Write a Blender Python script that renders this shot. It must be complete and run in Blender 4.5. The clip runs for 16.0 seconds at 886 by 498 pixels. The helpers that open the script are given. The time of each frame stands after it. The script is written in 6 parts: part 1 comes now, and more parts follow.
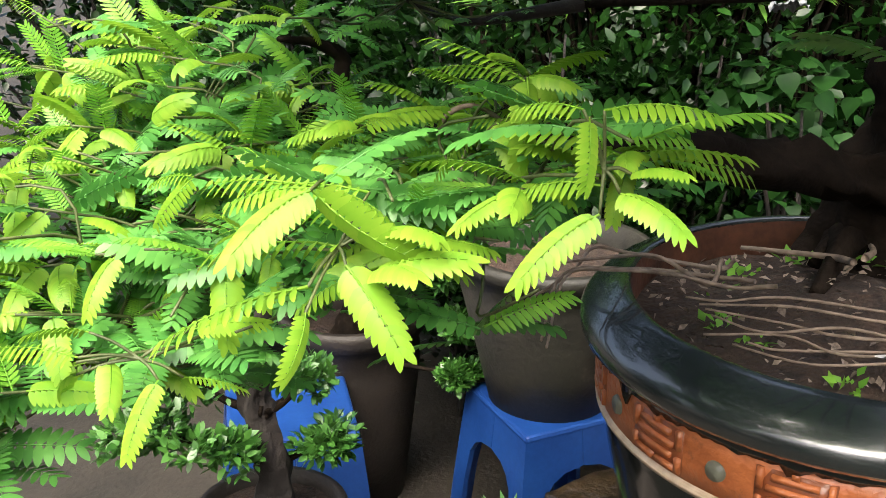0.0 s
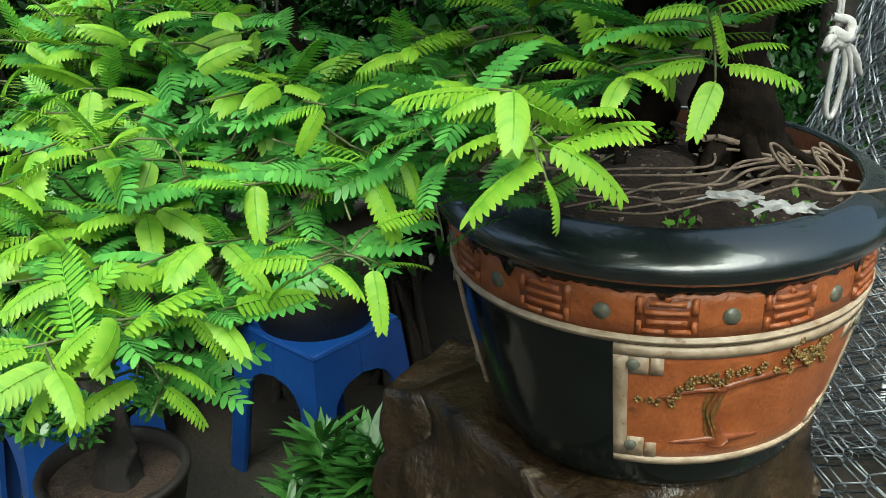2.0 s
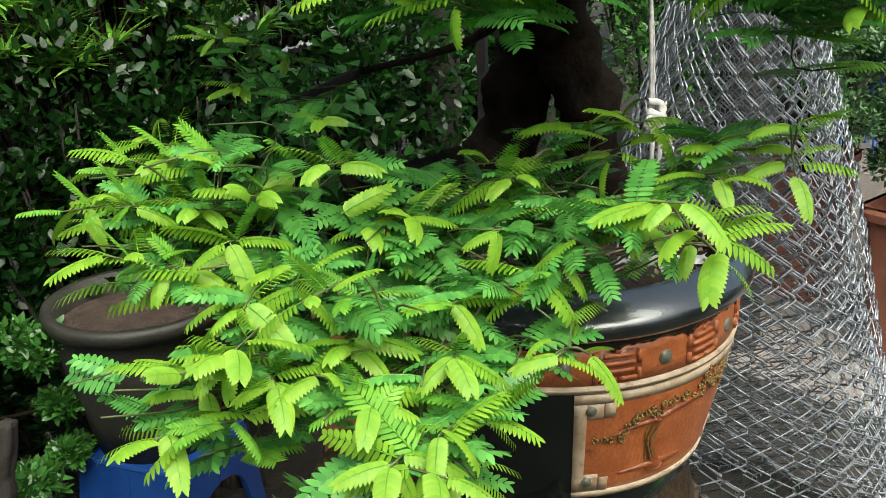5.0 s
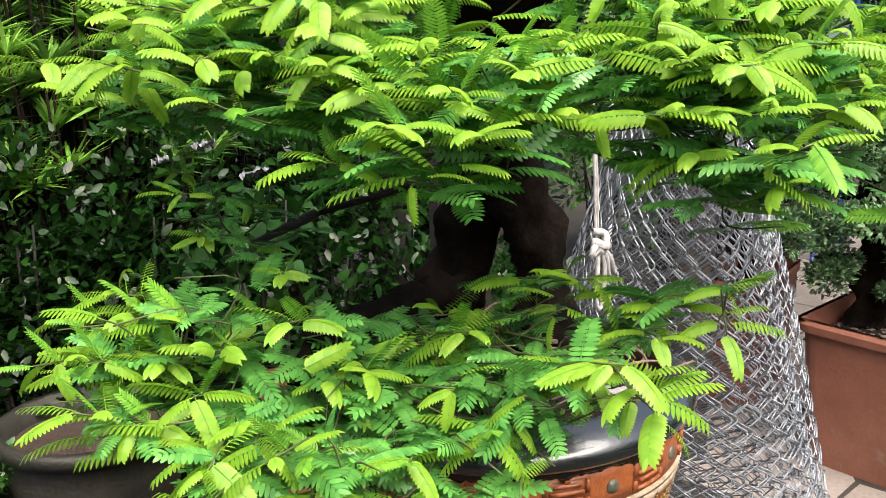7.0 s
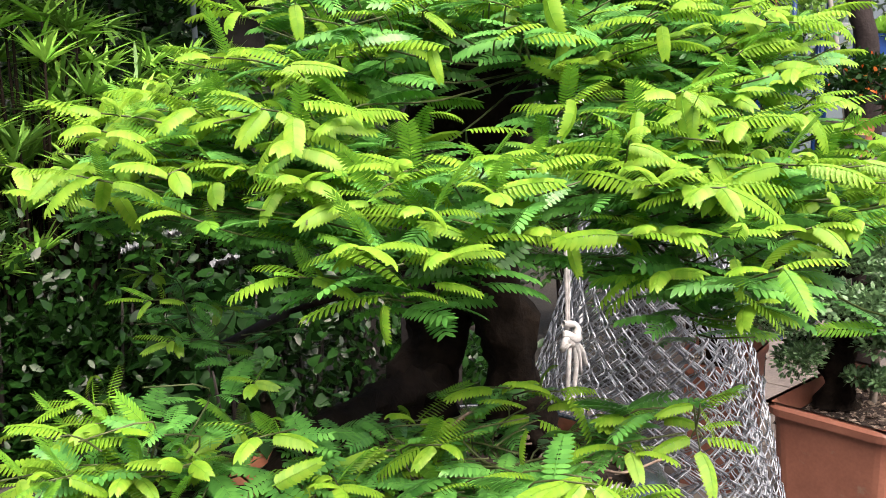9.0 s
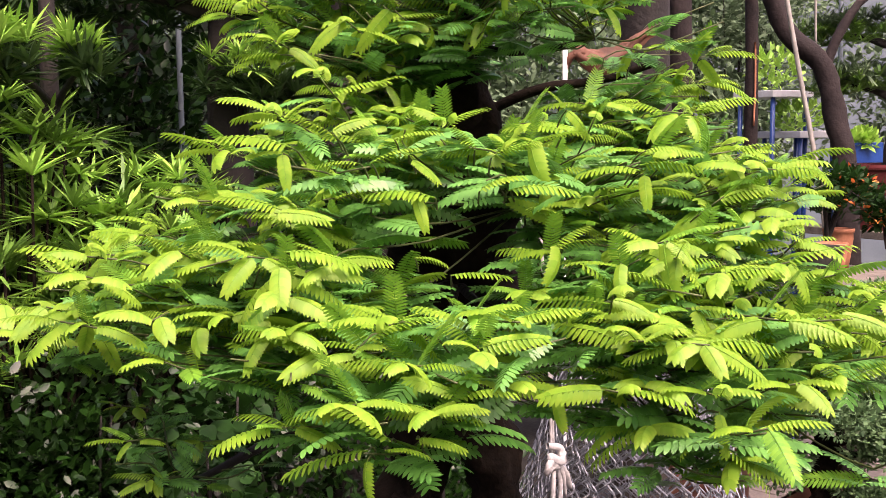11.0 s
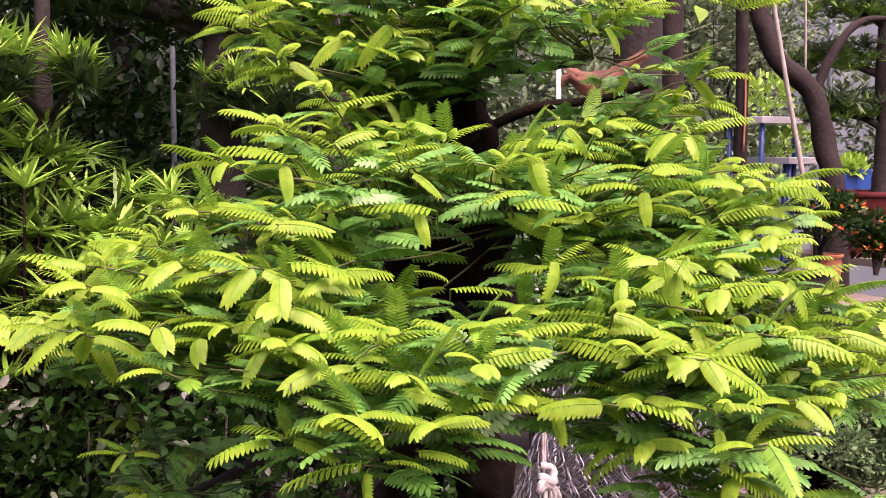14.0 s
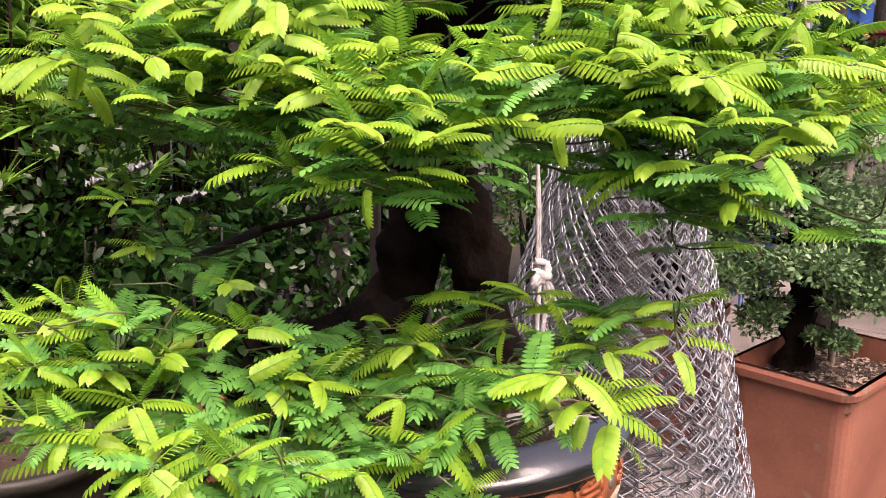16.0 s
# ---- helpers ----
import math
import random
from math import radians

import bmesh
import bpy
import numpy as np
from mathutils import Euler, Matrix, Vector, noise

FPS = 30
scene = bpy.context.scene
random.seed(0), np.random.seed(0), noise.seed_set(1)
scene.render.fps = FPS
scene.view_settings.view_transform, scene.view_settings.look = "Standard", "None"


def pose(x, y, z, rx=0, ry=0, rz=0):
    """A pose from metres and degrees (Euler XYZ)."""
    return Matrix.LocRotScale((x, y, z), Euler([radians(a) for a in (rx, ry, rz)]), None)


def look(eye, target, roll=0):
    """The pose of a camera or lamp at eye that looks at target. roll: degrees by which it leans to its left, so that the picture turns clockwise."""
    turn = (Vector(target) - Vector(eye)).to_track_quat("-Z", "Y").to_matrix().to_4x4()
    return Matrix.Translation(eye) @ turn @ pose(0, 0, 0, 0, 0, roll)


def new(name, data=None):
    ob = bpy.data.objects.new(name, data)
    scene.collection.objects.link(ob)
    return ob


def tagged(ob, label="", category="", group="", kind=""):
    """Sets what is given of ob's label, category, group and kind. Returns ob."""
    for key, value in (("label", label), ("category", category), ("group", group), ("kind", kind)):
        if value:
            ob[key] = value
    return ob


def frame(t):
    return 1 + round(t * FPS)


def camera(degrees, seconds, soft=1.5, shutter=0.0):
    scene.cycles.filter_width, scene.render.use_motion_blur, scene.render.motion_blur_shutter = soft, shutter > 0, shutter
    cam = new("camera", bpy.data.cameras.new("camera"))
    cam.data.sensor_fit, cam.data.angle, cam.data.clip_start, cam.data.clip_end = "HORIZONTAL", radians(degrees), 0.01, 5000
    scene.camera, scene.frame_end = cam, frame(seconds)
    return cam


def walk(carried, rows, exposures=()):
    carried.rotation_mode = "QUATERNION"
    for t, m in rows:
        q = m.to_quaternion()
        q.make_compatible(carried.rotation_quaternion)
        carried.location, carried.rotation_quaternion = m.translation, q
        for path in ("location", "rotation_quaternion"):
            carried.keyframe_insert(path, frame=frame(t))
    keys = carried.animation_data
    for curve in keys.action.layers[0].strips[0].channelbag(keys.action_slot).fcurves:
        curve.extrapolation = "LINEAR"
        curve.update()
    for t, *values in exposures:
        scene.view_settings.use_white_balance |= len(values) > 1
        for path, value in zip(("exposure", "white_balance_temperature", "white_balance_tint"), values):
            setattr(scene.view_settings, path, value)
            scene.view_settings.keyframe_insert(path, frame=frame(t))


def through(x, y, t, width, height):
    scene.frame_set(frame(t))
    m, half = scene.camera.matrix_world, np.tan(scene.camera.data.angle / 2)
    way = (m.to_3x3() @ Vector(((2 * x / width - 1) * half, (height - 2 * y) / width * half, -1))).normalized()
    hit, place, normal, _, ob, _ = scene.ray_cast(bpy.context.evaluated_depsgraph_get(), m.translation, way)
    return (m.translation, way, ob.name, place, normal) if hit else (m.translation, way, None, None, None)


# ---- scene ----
cam = camera(45.5, 16.0, soft=0.6)
METRES, EYE, TILT, LEAN, TURN = 1.24, 1.5, -20.0, 0.0, 0.0
ROWS = [
    (0.0, 0.0, 0.0, 0.0, 0.0, 0.0, -0.0),
    (0.5, -0.0682, 0.0286, 0.0045, -3.88, 0.0, 2.75),
    (1.0, -0.1061, 0.0196, 0.0092, -8.77, -1.3, 4.76),
    (1.5, -0.1761, -0.0298, 0.0008, -15.81, -3.24, 6.45),
    (2.0, -0.2806, -0.0769, -0.0068, -21.58, -4.72, 8.87),
    (2.5, -0.3469, -0.0633, 0.0056, -23.94, -4.71, 9.96),
    (3.0, -0.4055, 0.0027, 0.0356, -27.25, -4.49, 10.25),
    (5.5, -0.6306, -0.0344, 0.104, -42.85, -4.3, 16.29),
    (6.0, -0.6337, -0.0452, 0.1149, -43.3, -2.7, 16.1),
    (6.5, -0.6354, -0.0566, 0.1279, -43.7, -1.42, 15.96),
    (7.0, -0.6338, -0.064, 0.1391, -44.0, -0.37, 15.85),
    (7.5, -0.6315, -0.0671, 0.148, -44.35, 0.4, 15.75),
    (8.0, -0.6294, -0.0685, 0.1575, -44.77, 1.18, 15.71),
    (8.5, -0.6291, -0.0681, 0.1636, -45.26, 2.09, 15.69),
    (11.0, -0.6256, -0.0803, 0.2126, -46.64, 7.75, 15.39),
    (11.5, -0.6291, -0.0833, 0.219, -46.82, 9.5, 15.23),
    (12.0, -0.6334, -0.0855, 0.2251, -47.04, 10.75, 15.09),
    (12.5, -0.6361, -0.0847, 0.2281, -47.25, 11.1, 14.97),
    (13.0, -0.6362, -0.0806, 0.2245, -47.39, 10.7, 14.88),
    (13.5, -0.6351, -0.0764, 0.218, -47.43, 9.96, 14.83),
    (14.0, -0.6336, -0.0718, 0.2082, -47.44, 8.77, 14.77),
    (14.5, -0.6328, -0.0662, 0.1884, -47.37, 7.68, 14.72),
    (15.0, -0.6337, -0.0598, 0.1619, -47.32, 6.36, 14.62),
    (15.5, -0.6376, -0.0516, 0.141, -47.56, 4.35, 14.54),
    (16.0, -0.6403, -0.0382, 0.1167, -47.89, 1.07, 14.51),
]
walk(cam, [(t, pose(0, 0, EYE, TILT, LEAN, TURN) @ pose(METRES * x, METRES * y, METRES * z, 90 + pitch, roll, yaw)) for t, x, y, z, yaw, pitch, roll in ROWS],
     exposures=[(0.0, 2.0, 6500, 8), (0.6, 1.45, 6200, 0), (2.0, 1.12, 5900, -10), (3.2, 1.02, 5900, -12), (5.5, 1.25, 6400, 2), (6.5, 1.47, 6450, 8), (8.5, 1.62, 6500, 12), (11.0, 1.50, 7000, 36), (12.5, 1.50, 7100, 54), (14.5, 1.48, 7100, 54), (16.0, 1.58, 7100, 32)])

# ---- light ----
world = bpy.data.worlds.new("sky")
scene.world = world
world.use_nodes = True
wn = world.node_tree.nodes
sky = wn.new("ShaderNodeTexSky")
sky.sky_type = "NISHITA"
sky.sun_disc = False
sky.sun_elevation, sky.sun_rotation = radians(58), radians(200)
sky.air_density, sky.dust_density, sky.ozone_density = 1.0, 8.0, 1.0
world.node_tree.links.new(sky.outputs[0], wn["Background"].inputs[0])
wn["Background"].inputs[1].default_value = 0.12
sun_data = bpy.data.lights.new("sun", "SUN")
sun_data.energy, sun_data.angle, sun_data.color = 2.5, radians(65), (1.0, 0.95, 0.86)
sun = new("sun", sun_data)
sun.matrix_world = look((-1.1, -2.3, 4.8), (0, 0.4, 0))


# ---- materials ----
def material(name, low, high, rough=0.6, metal=0.0, size=8.0, bump=0.2, fine=90.0, through=0.0, per="", spec=0.5, coat=0.0, tips=0.0, spots=None, spot_size=6.0, spot_share=0.6):
    """Two noise scales mix two colours; per varies it by object or by island; through lets light pass (leaves)."""
    m = bpy.data.materials.new(name)
    m.use_nodes = True
    nodes, link = m.node_tree.nodes, m.node_tree.links.new
    p = nodes["Principled BSDF"]
    geo = nodes.new("ShaderNodeTexCoord")
    n1, n2 = nodes.new("ShaderNodeTexNoise"), nodes.new("ShaderNodeTexNoise")
    n1.inputs["Scale"].default_value, n2.inputs["Scale"].default_value = size, fine
    n1.inputs["Detail"].default_value, n2.inputs["Detail"].default_value = 4, 3
    add = nodes.new("ShaderNodeMath")
    add.operation = "MULTIPLY_ADD"
    link(geo.outputs["Object"], n1.inputs["Vector"])
    link(geo.outputs["Object"], n2.inputs["Vector"])
    link(n2.outputs["Fac"], add.inputs[0])
    add.inputs[1].default_value = 0.5
    link(n1.outputs["Fac"], add.inputs[2])
    value = add.outputs[0]
    if per:
        src = nodes.new("ShaderNodeObjectInfo" if per == "object" else "ShaderNodeNewGeometry")
        mix = nodes.new("ShaderNodeMath")
        mix.operation = "MULTIPLY_ADD"
        link(src.outputs["Random" if per == "object" else "Random Per Island"], mix.inputs[0])
        mix.inputs[1].default_value = 0.5
        link(value, mix.inputs[2])
        value = mix.outputs[0]
    if tips:
        far, mix = nodes.new("ShaderNodeAttribute"), nodes.new("ShaderNodeMath")
        far.attribute_name, mix.operation = "tip", "MULTIPLY_ADD"
        mix.inputs[1].default_value = tips
        link(far.outputs["Fac"], mix.inputs[0])
        link(value, mix.inputs[2])
        value = mix.outputs[0]
    span = nodes.new("ShaderNodeMapRange")
    span.inputs["From Min"].default_value = 0.45 if not per else 0.6
    span.inputs["From Max"].default_value = (1.05 if not per else 1.4) + tips
    link(value, span.inputs["Value"])
    ramp = nodes.new("ShaderNodeMix")
    ramp.data_type = "RGBA"
    ramp.inputs["A"].default_value, ramp.inputs["B"].default_value = (*low, 1), (*high, 1)
    link(span.outputs[0], ramp.inputs["Factor"])
    colour = ramp.outputs["Result"]
    if spots:
        n3, cut, over = nodes.new("ShaderNodeTexNoise"), nodes.new("ShaderNodeMapRange"), nodes.new("ShaderNodeMix")
        n3.inputs["Scale"].default_value, n3.inputs["Detail"].default_value = spot_size, 6
        n3.inputs["Roughness"].default_value = 0.65
        link(geo.outputs["Object"], n3.inputs["Vector"])
        cut.inputs["From Min"].default_value, cut.inputs["From Max"].default_value = spot_share, spot_share + 0.08
        cut.inputs["To Max"].default_value = 0.8
        link(n3.outputs["Fac"], cut.inputs["Value"])
        over.data_type = "RGBA"
        over.inputs["B"].default_value = (*spots, 1)
        link(cut.outputs[0], over.inputs["Factor"])
        link(colour, over.inputs["A"])
        colour = over.outputs["Result"]
    link(colour, p.inputs["Base Color"])
    p.inputs["Roughness"].default_value, p.inputs["Metallic"].default_value = rough, metal
    p.inputs["Specular IOR Level"].default_value = spec
    p.inputs["Coat Weight"].default_value = coat
    if bump:
        b = nodes.new("ShaderNodeBump")
        b.inputs["Strength"].default_value, b.inputs["Distance"].default_value = bump, 0.01
        link(add.outputs[0], b.inputs["Height"])
        link(b.outputs[0], p.inputs["Normal"])
    if through:
        t = nodes.new("ShaderNodeBsdfTranslucent")
        link(colour, t.inputs["Color"])
        s = nodes.new("ShaderNodeMixShader")
        s.inputs[0].default_value = through
        link(p.outputs[0], s.inputs[1])
        link(t.outputs[0], s.inputs[2])
        link(s.outputs[0], nodes["Material Output"].inputs["Surface"])
    return m


leaf_young = material("young_leaf", (0.13, 0.315, 0.019), (0.305, 0.47, 0.046), 0.45, size=30, bump=0.05, through=0.42, per="island", spec=0.35, tips=0.6)
leaf_mid = material("half_grown_leaf", (0.09, 0.27, 0.025), (0.22, 0.46, 0.045), 0.42, size=30, bump=0.05, through=0.38, per="island", spec=0.4)
leaf_old = material("mature_leaf", (0.050, 0.195, 0.038), (0.155, 0.41, 0.078), 0.36, size=30, bump=0.05, through=0.32, per="island", spec=0.5)
twig_green = material("green_twig", (0.03, 0.045, 0.012), (0.085, 0.10, 0.03), 0.6, size=40)
bark_dark = material("dark_wet_bark", (0.003, 0.0025, 0.002), (0.020, 0.014, 0.010), 0.9, size=14, bump=0.9, fine=70, spec=0.06)
bark_brown = material("brown_bark", (0.006, 0.0045, 0.004), (0.022, 0.016, 0.013), 0.85, size=10, bump=0.8, fine=60)
bark_mauve = material("mauve_brown_bark", (0.008, 0.006, 0.006), (0.030, 0.022, 0.021), 0.85, size=9, bump=0.7, fine=60, spec=0.2)
root_pale = material("pale_root", (0.10, 0.07, 0.05), (0.30, 0.22, 0.16), 0.8, size=60, bump=0.5)
glaze = material("black_green_glaze", (0.002, 0.004, 0.0035), (0.009, 0.013, 0.011), 0.13, size=9, bump=0.06, fine=60, spec=0.45, spots=(0.03, 0.028, 0.022), spot_size=40.0, spot_share=0.64)
rim_glaze = material("wet_rim_glaze", (0.004, 0.007, 0.007), (0.016, 0.021, 0.021), 0.27, size=9, bump=0.10, fine=60, spec=0.9, coat=0.8, spots=(0.03, 0.028, 0.022), spot_size=40.0, spot_share=0.64)
terracotta = material("glazed_terracotta", (0.24, 0.06, 0.016), (0.44, 0.135, 0.042), 0.42, size=24, bump=0.35, fine=140, spots=(0.13, 0.045, 0.018), spot_size=30.0, spot_share=0.6)
rust = material("rust_brown_glaze", (0.12, 0.03, 0.01), (0.26, 0.075, 0.025), 0.32, size=40, bump=0.3)
cream = material("cream_glaze", (0.26, 0.18, 0.11), (0.55, 0.43, 0.31), 0.35, size=30, bump=0.25, spots=(0.20, 0.09, 0.04), spot_size=45.0, spot_share=0.6)
gold = material("golden_brown_glaze", (0.05, 0.026, 0.006), (0.30, 0.18, 0.05), 0.3, size=120, bump=0.3)
inner_clay = material("stained_clay", (0.035, 0.014, 0.008), (0.16, 0.055, 0.025), 0.7, size=18, bump=0.3)
dotgrey = material("grey_green_glaze", (0.07, 0.07, 0.05), (0.16, 0.16, 0.12), 0.35, size=60)
soil = material("dark_soil", (0.007, 0.004, 0.003), (0.055, 0.031, 0.019), 0.95, size=35, bump=1.0, fine=150)
mulch = material("pale_mulch", (0.06, 0.04, 0.03), (0.40, 0.31, 0.24), 0.95, size=60, bump=1.0, fine=160, per="island")
stone = material("wet_brown_stone", (0.005, 0.0035, 0.002), (0.060, 0.036, 0.017), 0.32, size=13, bump=1.0, fine=75, spots=(0.24, 0.19, 0.13), spot_size=7.0, spot_share=0.58)
paving = material("grey_brown_paving", (0.10, 0.085, 0.075), (0.24, 0.20, 0.18), 0.75, size=3, bump=0.4, fine=60)
earth = material("damp_earth", (0.007, 0.006, 0.004), (0.032, 0.025, 0.018), 0.85, size=4, bump=0.8, fine=60)
blue = material("blue_plastic", (0.005, 0.028, 0.14), (0.011, 0.052, 0.21), 0.36, size=12, bump=0.05)
steel = material("galvanised_wire", (0.14, 0.15, 0.17), (0.38, 0.405, 0.445), 0.40, metal=0.4, size=40, bump=0.1)
cord_white = material("white_cord", (0.28, 0.27, 0.26), (0.52, 0.50, 0.49), 0.8, size=80, bump=0.3)
plastic_brown = material("red_brown_plastic", (0.16, 0.058, 0.037), (0.26, 0.105, 0.068), 0.5, size=6, bump=0.06, spots=(0.22, 0.15, 0.11), spot_size=9.0, spot_share=0.6)
plastic_maroon = material("maroon_glaze", (0.09, 0.016, 0.016), (0.15, 0.03, 0.03), 0.4, size=6, bump=0.06)
clay = material("clay_pot", (0.25, 0.09, 0.045), (0.42, 0.17, 0.09), 0.8, size=14, bump=0.3)
cement_pot = material("grey_brown_pot", (0.008, 0.0075, 0.0055), (0.034, 0.031, 0.023), 0.6, size=10, bump=0.4, spots=(0.065, 0.052, 0.04), spot_size=8.0, spot_share=0.62)
pot_dark = material("dark_brown_pot", (0.005, 0.004, 0.003), (0.022, 0.015, 0.010), 0.65, size=10, bump=0.4)
grey_leaf = material("grey_green_leaf", (0.035, 0.09, 0.034), (0.13, 0.23, 0.09), 0.45, size=20, bump=0.05, through=0.2, per="island")
bamboo = material("bamboo", (0.16, 0.15, 0.13), (0.29, 0.275, 0.245), 0.5, size=20, bump=0.1)
white_paint = material("white_metal", (0.45, 0.46, 0.47), (0.62, 0.63, 0.64), 0.5, size=8, bump=0.05)
lamp_red = material("red_paper", (0.62, 0.05, 0.04), (0.8, 0.12, 0.08), 0.6, size=8, bump=0.05)
flower = material("orange_flower", (0.75, 0.12, 0.03), (0.9, 0.30, 0.05), 0.6, size=20, bump=0.0, through=0.3, per="island")
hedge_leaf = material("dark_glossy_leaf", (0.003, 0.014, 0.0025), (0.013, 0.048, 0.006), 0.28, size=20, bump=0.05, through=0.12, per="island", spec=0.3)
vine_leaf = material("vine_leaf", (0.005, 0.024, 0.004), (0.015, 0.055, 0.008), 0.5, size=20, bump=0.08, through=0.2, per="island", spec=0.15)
box_leaf = material("small_bonsai_leaf", (0.02, 0.085, 0.012), (0.075, 0.20, 0.032), 0.35, size=20, bump=0.05, through=0.2, per="island", spec=0.6)
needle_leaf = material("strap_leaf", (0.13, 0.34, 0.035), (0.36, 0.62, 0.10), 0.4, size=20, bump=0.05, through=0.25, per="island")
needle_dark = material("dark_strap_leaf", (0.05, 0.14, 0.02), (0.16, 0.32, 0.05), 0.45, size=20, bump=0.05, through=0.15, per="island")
# Darker copy of the strap leaf: shade inside the crowns is in its colour.
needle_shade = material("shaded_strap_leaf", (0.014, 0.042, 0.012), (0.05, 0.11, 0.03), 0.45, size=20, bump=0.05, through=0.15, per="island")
broad_leaf = material("light_broad_leaf", (0.15, 0.34, 0.03), (0.28, 0.48, 0.06), 0.4, size=20, bump=0.05, through=0.45, per="island")
# Distance haze is mixed into this leaf colour.
haze_leaf = material("hazed_far_leaf", (0.05, 0.095, 0.045), (0.15, 0.23, 0.12), 0.7, size=6, bump=0.05, through=0.2, per="island")
seedling = material("seedling_leaf", (0.16, 0.36, 0.04), (0.32, 0.55, 0.08), 0.5, size=20, bump=0.0, through=0.3, per="island")
sheet_grey = material("grey_sheet", (0.085, 0.115, 0.14), (0.15, 0.185, 0.21), 0.6, size=3, bump=0.1)
gap_white = material("pale_gap_fill", (0.08, 0.085, 0.09), (0.20, 0.21, 0.22), 0.35, size=20, bump=0.3)
wood_grey = material("weathered_wood", (0.07, 0.06, 0.05), (0.20, 0.17, 0.14), 0.85, size=18, bump=0.5)


# ---- mesh helpers ----
def thing(name, label, category, group="", kind=""):
    return tagged(new(name), label, category, group, kind)


def part(name, bm, mat, parent=None, label="", smooth=True):
    mesh = bpy.data.meshes.new(name)
    bm.to_mesh(mesh)
    bm.free()
    return put(name, mesh, mat, parent, label, smooth)


def put(name, mesh, mats, parent=None, label="", smooth=True):
    for m in mats if isinstance(mats, (list, tuple)) else [mats]:
        mesh.materials.append(m)
    if smooth:
        mesh.polygons.foreach_set("use_smooth", np.ones(len(mesh.polygons), dtype=bool))
    ob = new(name, mesh)
    ob.parent = parent
    return tagged(ob, label)


def quads(name, verts, faces, slot=None, tip=None):
    """A mesh from arrays of corners and of four-cornered faces; tip says how far along its leaflet a corner lies."""
    mesh = bpy.data.meshes.new(name)
    verts, faces = np.asarray(verts, dtype=np.float32), np.asarray(faces, dtype=np.int32)
    mesh.vertices.add(len(verts))
    mesh.vertices.foreach_set("co", verts.ravel())
    mesh.loops.add(faces.size)
    mesh.loops.foreach_set("vertex_index", faces.ravel())
    mesh.polygons.add(len(faces))
    mesh.polygons.foreach_set("loop_start", np.arange(0, faces.size, 4, dtype=np.int32))
    if slot is not None:
        mesh.polygons.foreach_set("material_index", np.asarray(slot, dtype=np.int32))
    mesh.update(calc_edges=True)
    if tip is not None:
        mesh.attributes.new("tip", "FLOAT", "POINT").data.foreach_set("value", np.asarray(tip, dtype=np.float32))
    return mesh


def smooth_line(pts, steps=6):
    """Catmull-Rom through rows of numbers (place and radius together)."""
    p = np.asarray(pts, dtype=float)
    p = np.vstack([2 * p[0] - p[1], p, 2 * p[-1] - p[-2]])
    out = []
    for i in range(1, len(p) - 2):
        for t in np.arange(steps) / steps:
            a, b, c, d = p[i - 1], p[i], p[i + 1], p[i + 2]
            out.append(0.5 * (2 * b + (c - a) * t + (2 * a - 5 * b + 4 * c - d) * t * t + (3 * b - a - 3 * c + d) * t ** 3))
    return np.array(out + [p[-2]])


def tube_arrays(line, sides=6, rough=0.0):
    """Corners and faces of a tube along rows of x, y, z, radius."""
    line = np.asarray(line, dtype=float)
    way = np.gradient(line[:, :3], axis=0)
    way /= np.linalg.norm(way, axis=1)[:, None] + 1e-9
    ref = np.array([0.31, 0.17, 0.93]) if abs(way[:, 2]).mean() < 0.8 else np.array([0.95, 0.2, 0.1])
    u = np.cross(way, ref)
    u /= np.linalg.norm(u, axis=1)[:, None]
    v = np.cross(way, u)
    a = np.arange(sides) * 2 * np.pi / sides
    r = line[:, 3][:, None] * np.ones(sides)
    if rough:
        for i in range(len(line)):
            for j in range(sides):
                q = Vector((*(line[i, :3] * 14), 0)).to_3d() + Vector((math.cos(a[j]), math.sin(a[j]), 0)) * 1.3
                r[i, j] *= 1 + rough * noise.noise(q) + rough * 0.6 * noise.noise(q * 2.7)
    verts = line[:, None, :3] + r[:, :, None] * (np.cos(a)[None, :, None] * u[:, None] + np.sin(a)[None, :, None] * v[:, None])
    n = len(line)
    i, j = np.meshgrid(np.arange(n - 1), np.arange(sides), indexing="ij")
    k = (j + 1) % sides
    faces = np.stack([i * sides + j, i * sides + k, (i + 1) * sides + k, (i + 1) * sides + j], -1).reshape(-1, 4)
    caps = []
    for ring in (0, n - 1):
        caps += [[ring * sides, ring * sides + c, ring * sides + c + 1, ring * sides + (c + 2) % sides] for c in range(1, sides - 1, 2)]
    return verts.reshape(-1, 3), np.vstack([faces, np.array(caps)])


def tube(name, pts, mat, parent=None, sides=8, steps=6, rough=0.0, label=""):
    v, f = tube_arrays(smooth_line(pts, steps), sides, rough)
    return put(name, quads(name, v, f), mat, parent, label)


def joined(pieces):
    """Stacks pieces of (verts, faces) into one pair."""
    verts, faces, base = [], [], 0
    for v, f in pieces:
        verts.append(v)
        faces.append(np.asarray(f) + base)
        base += len(v)
    return np.vstack(verts), np.vstack(faces)


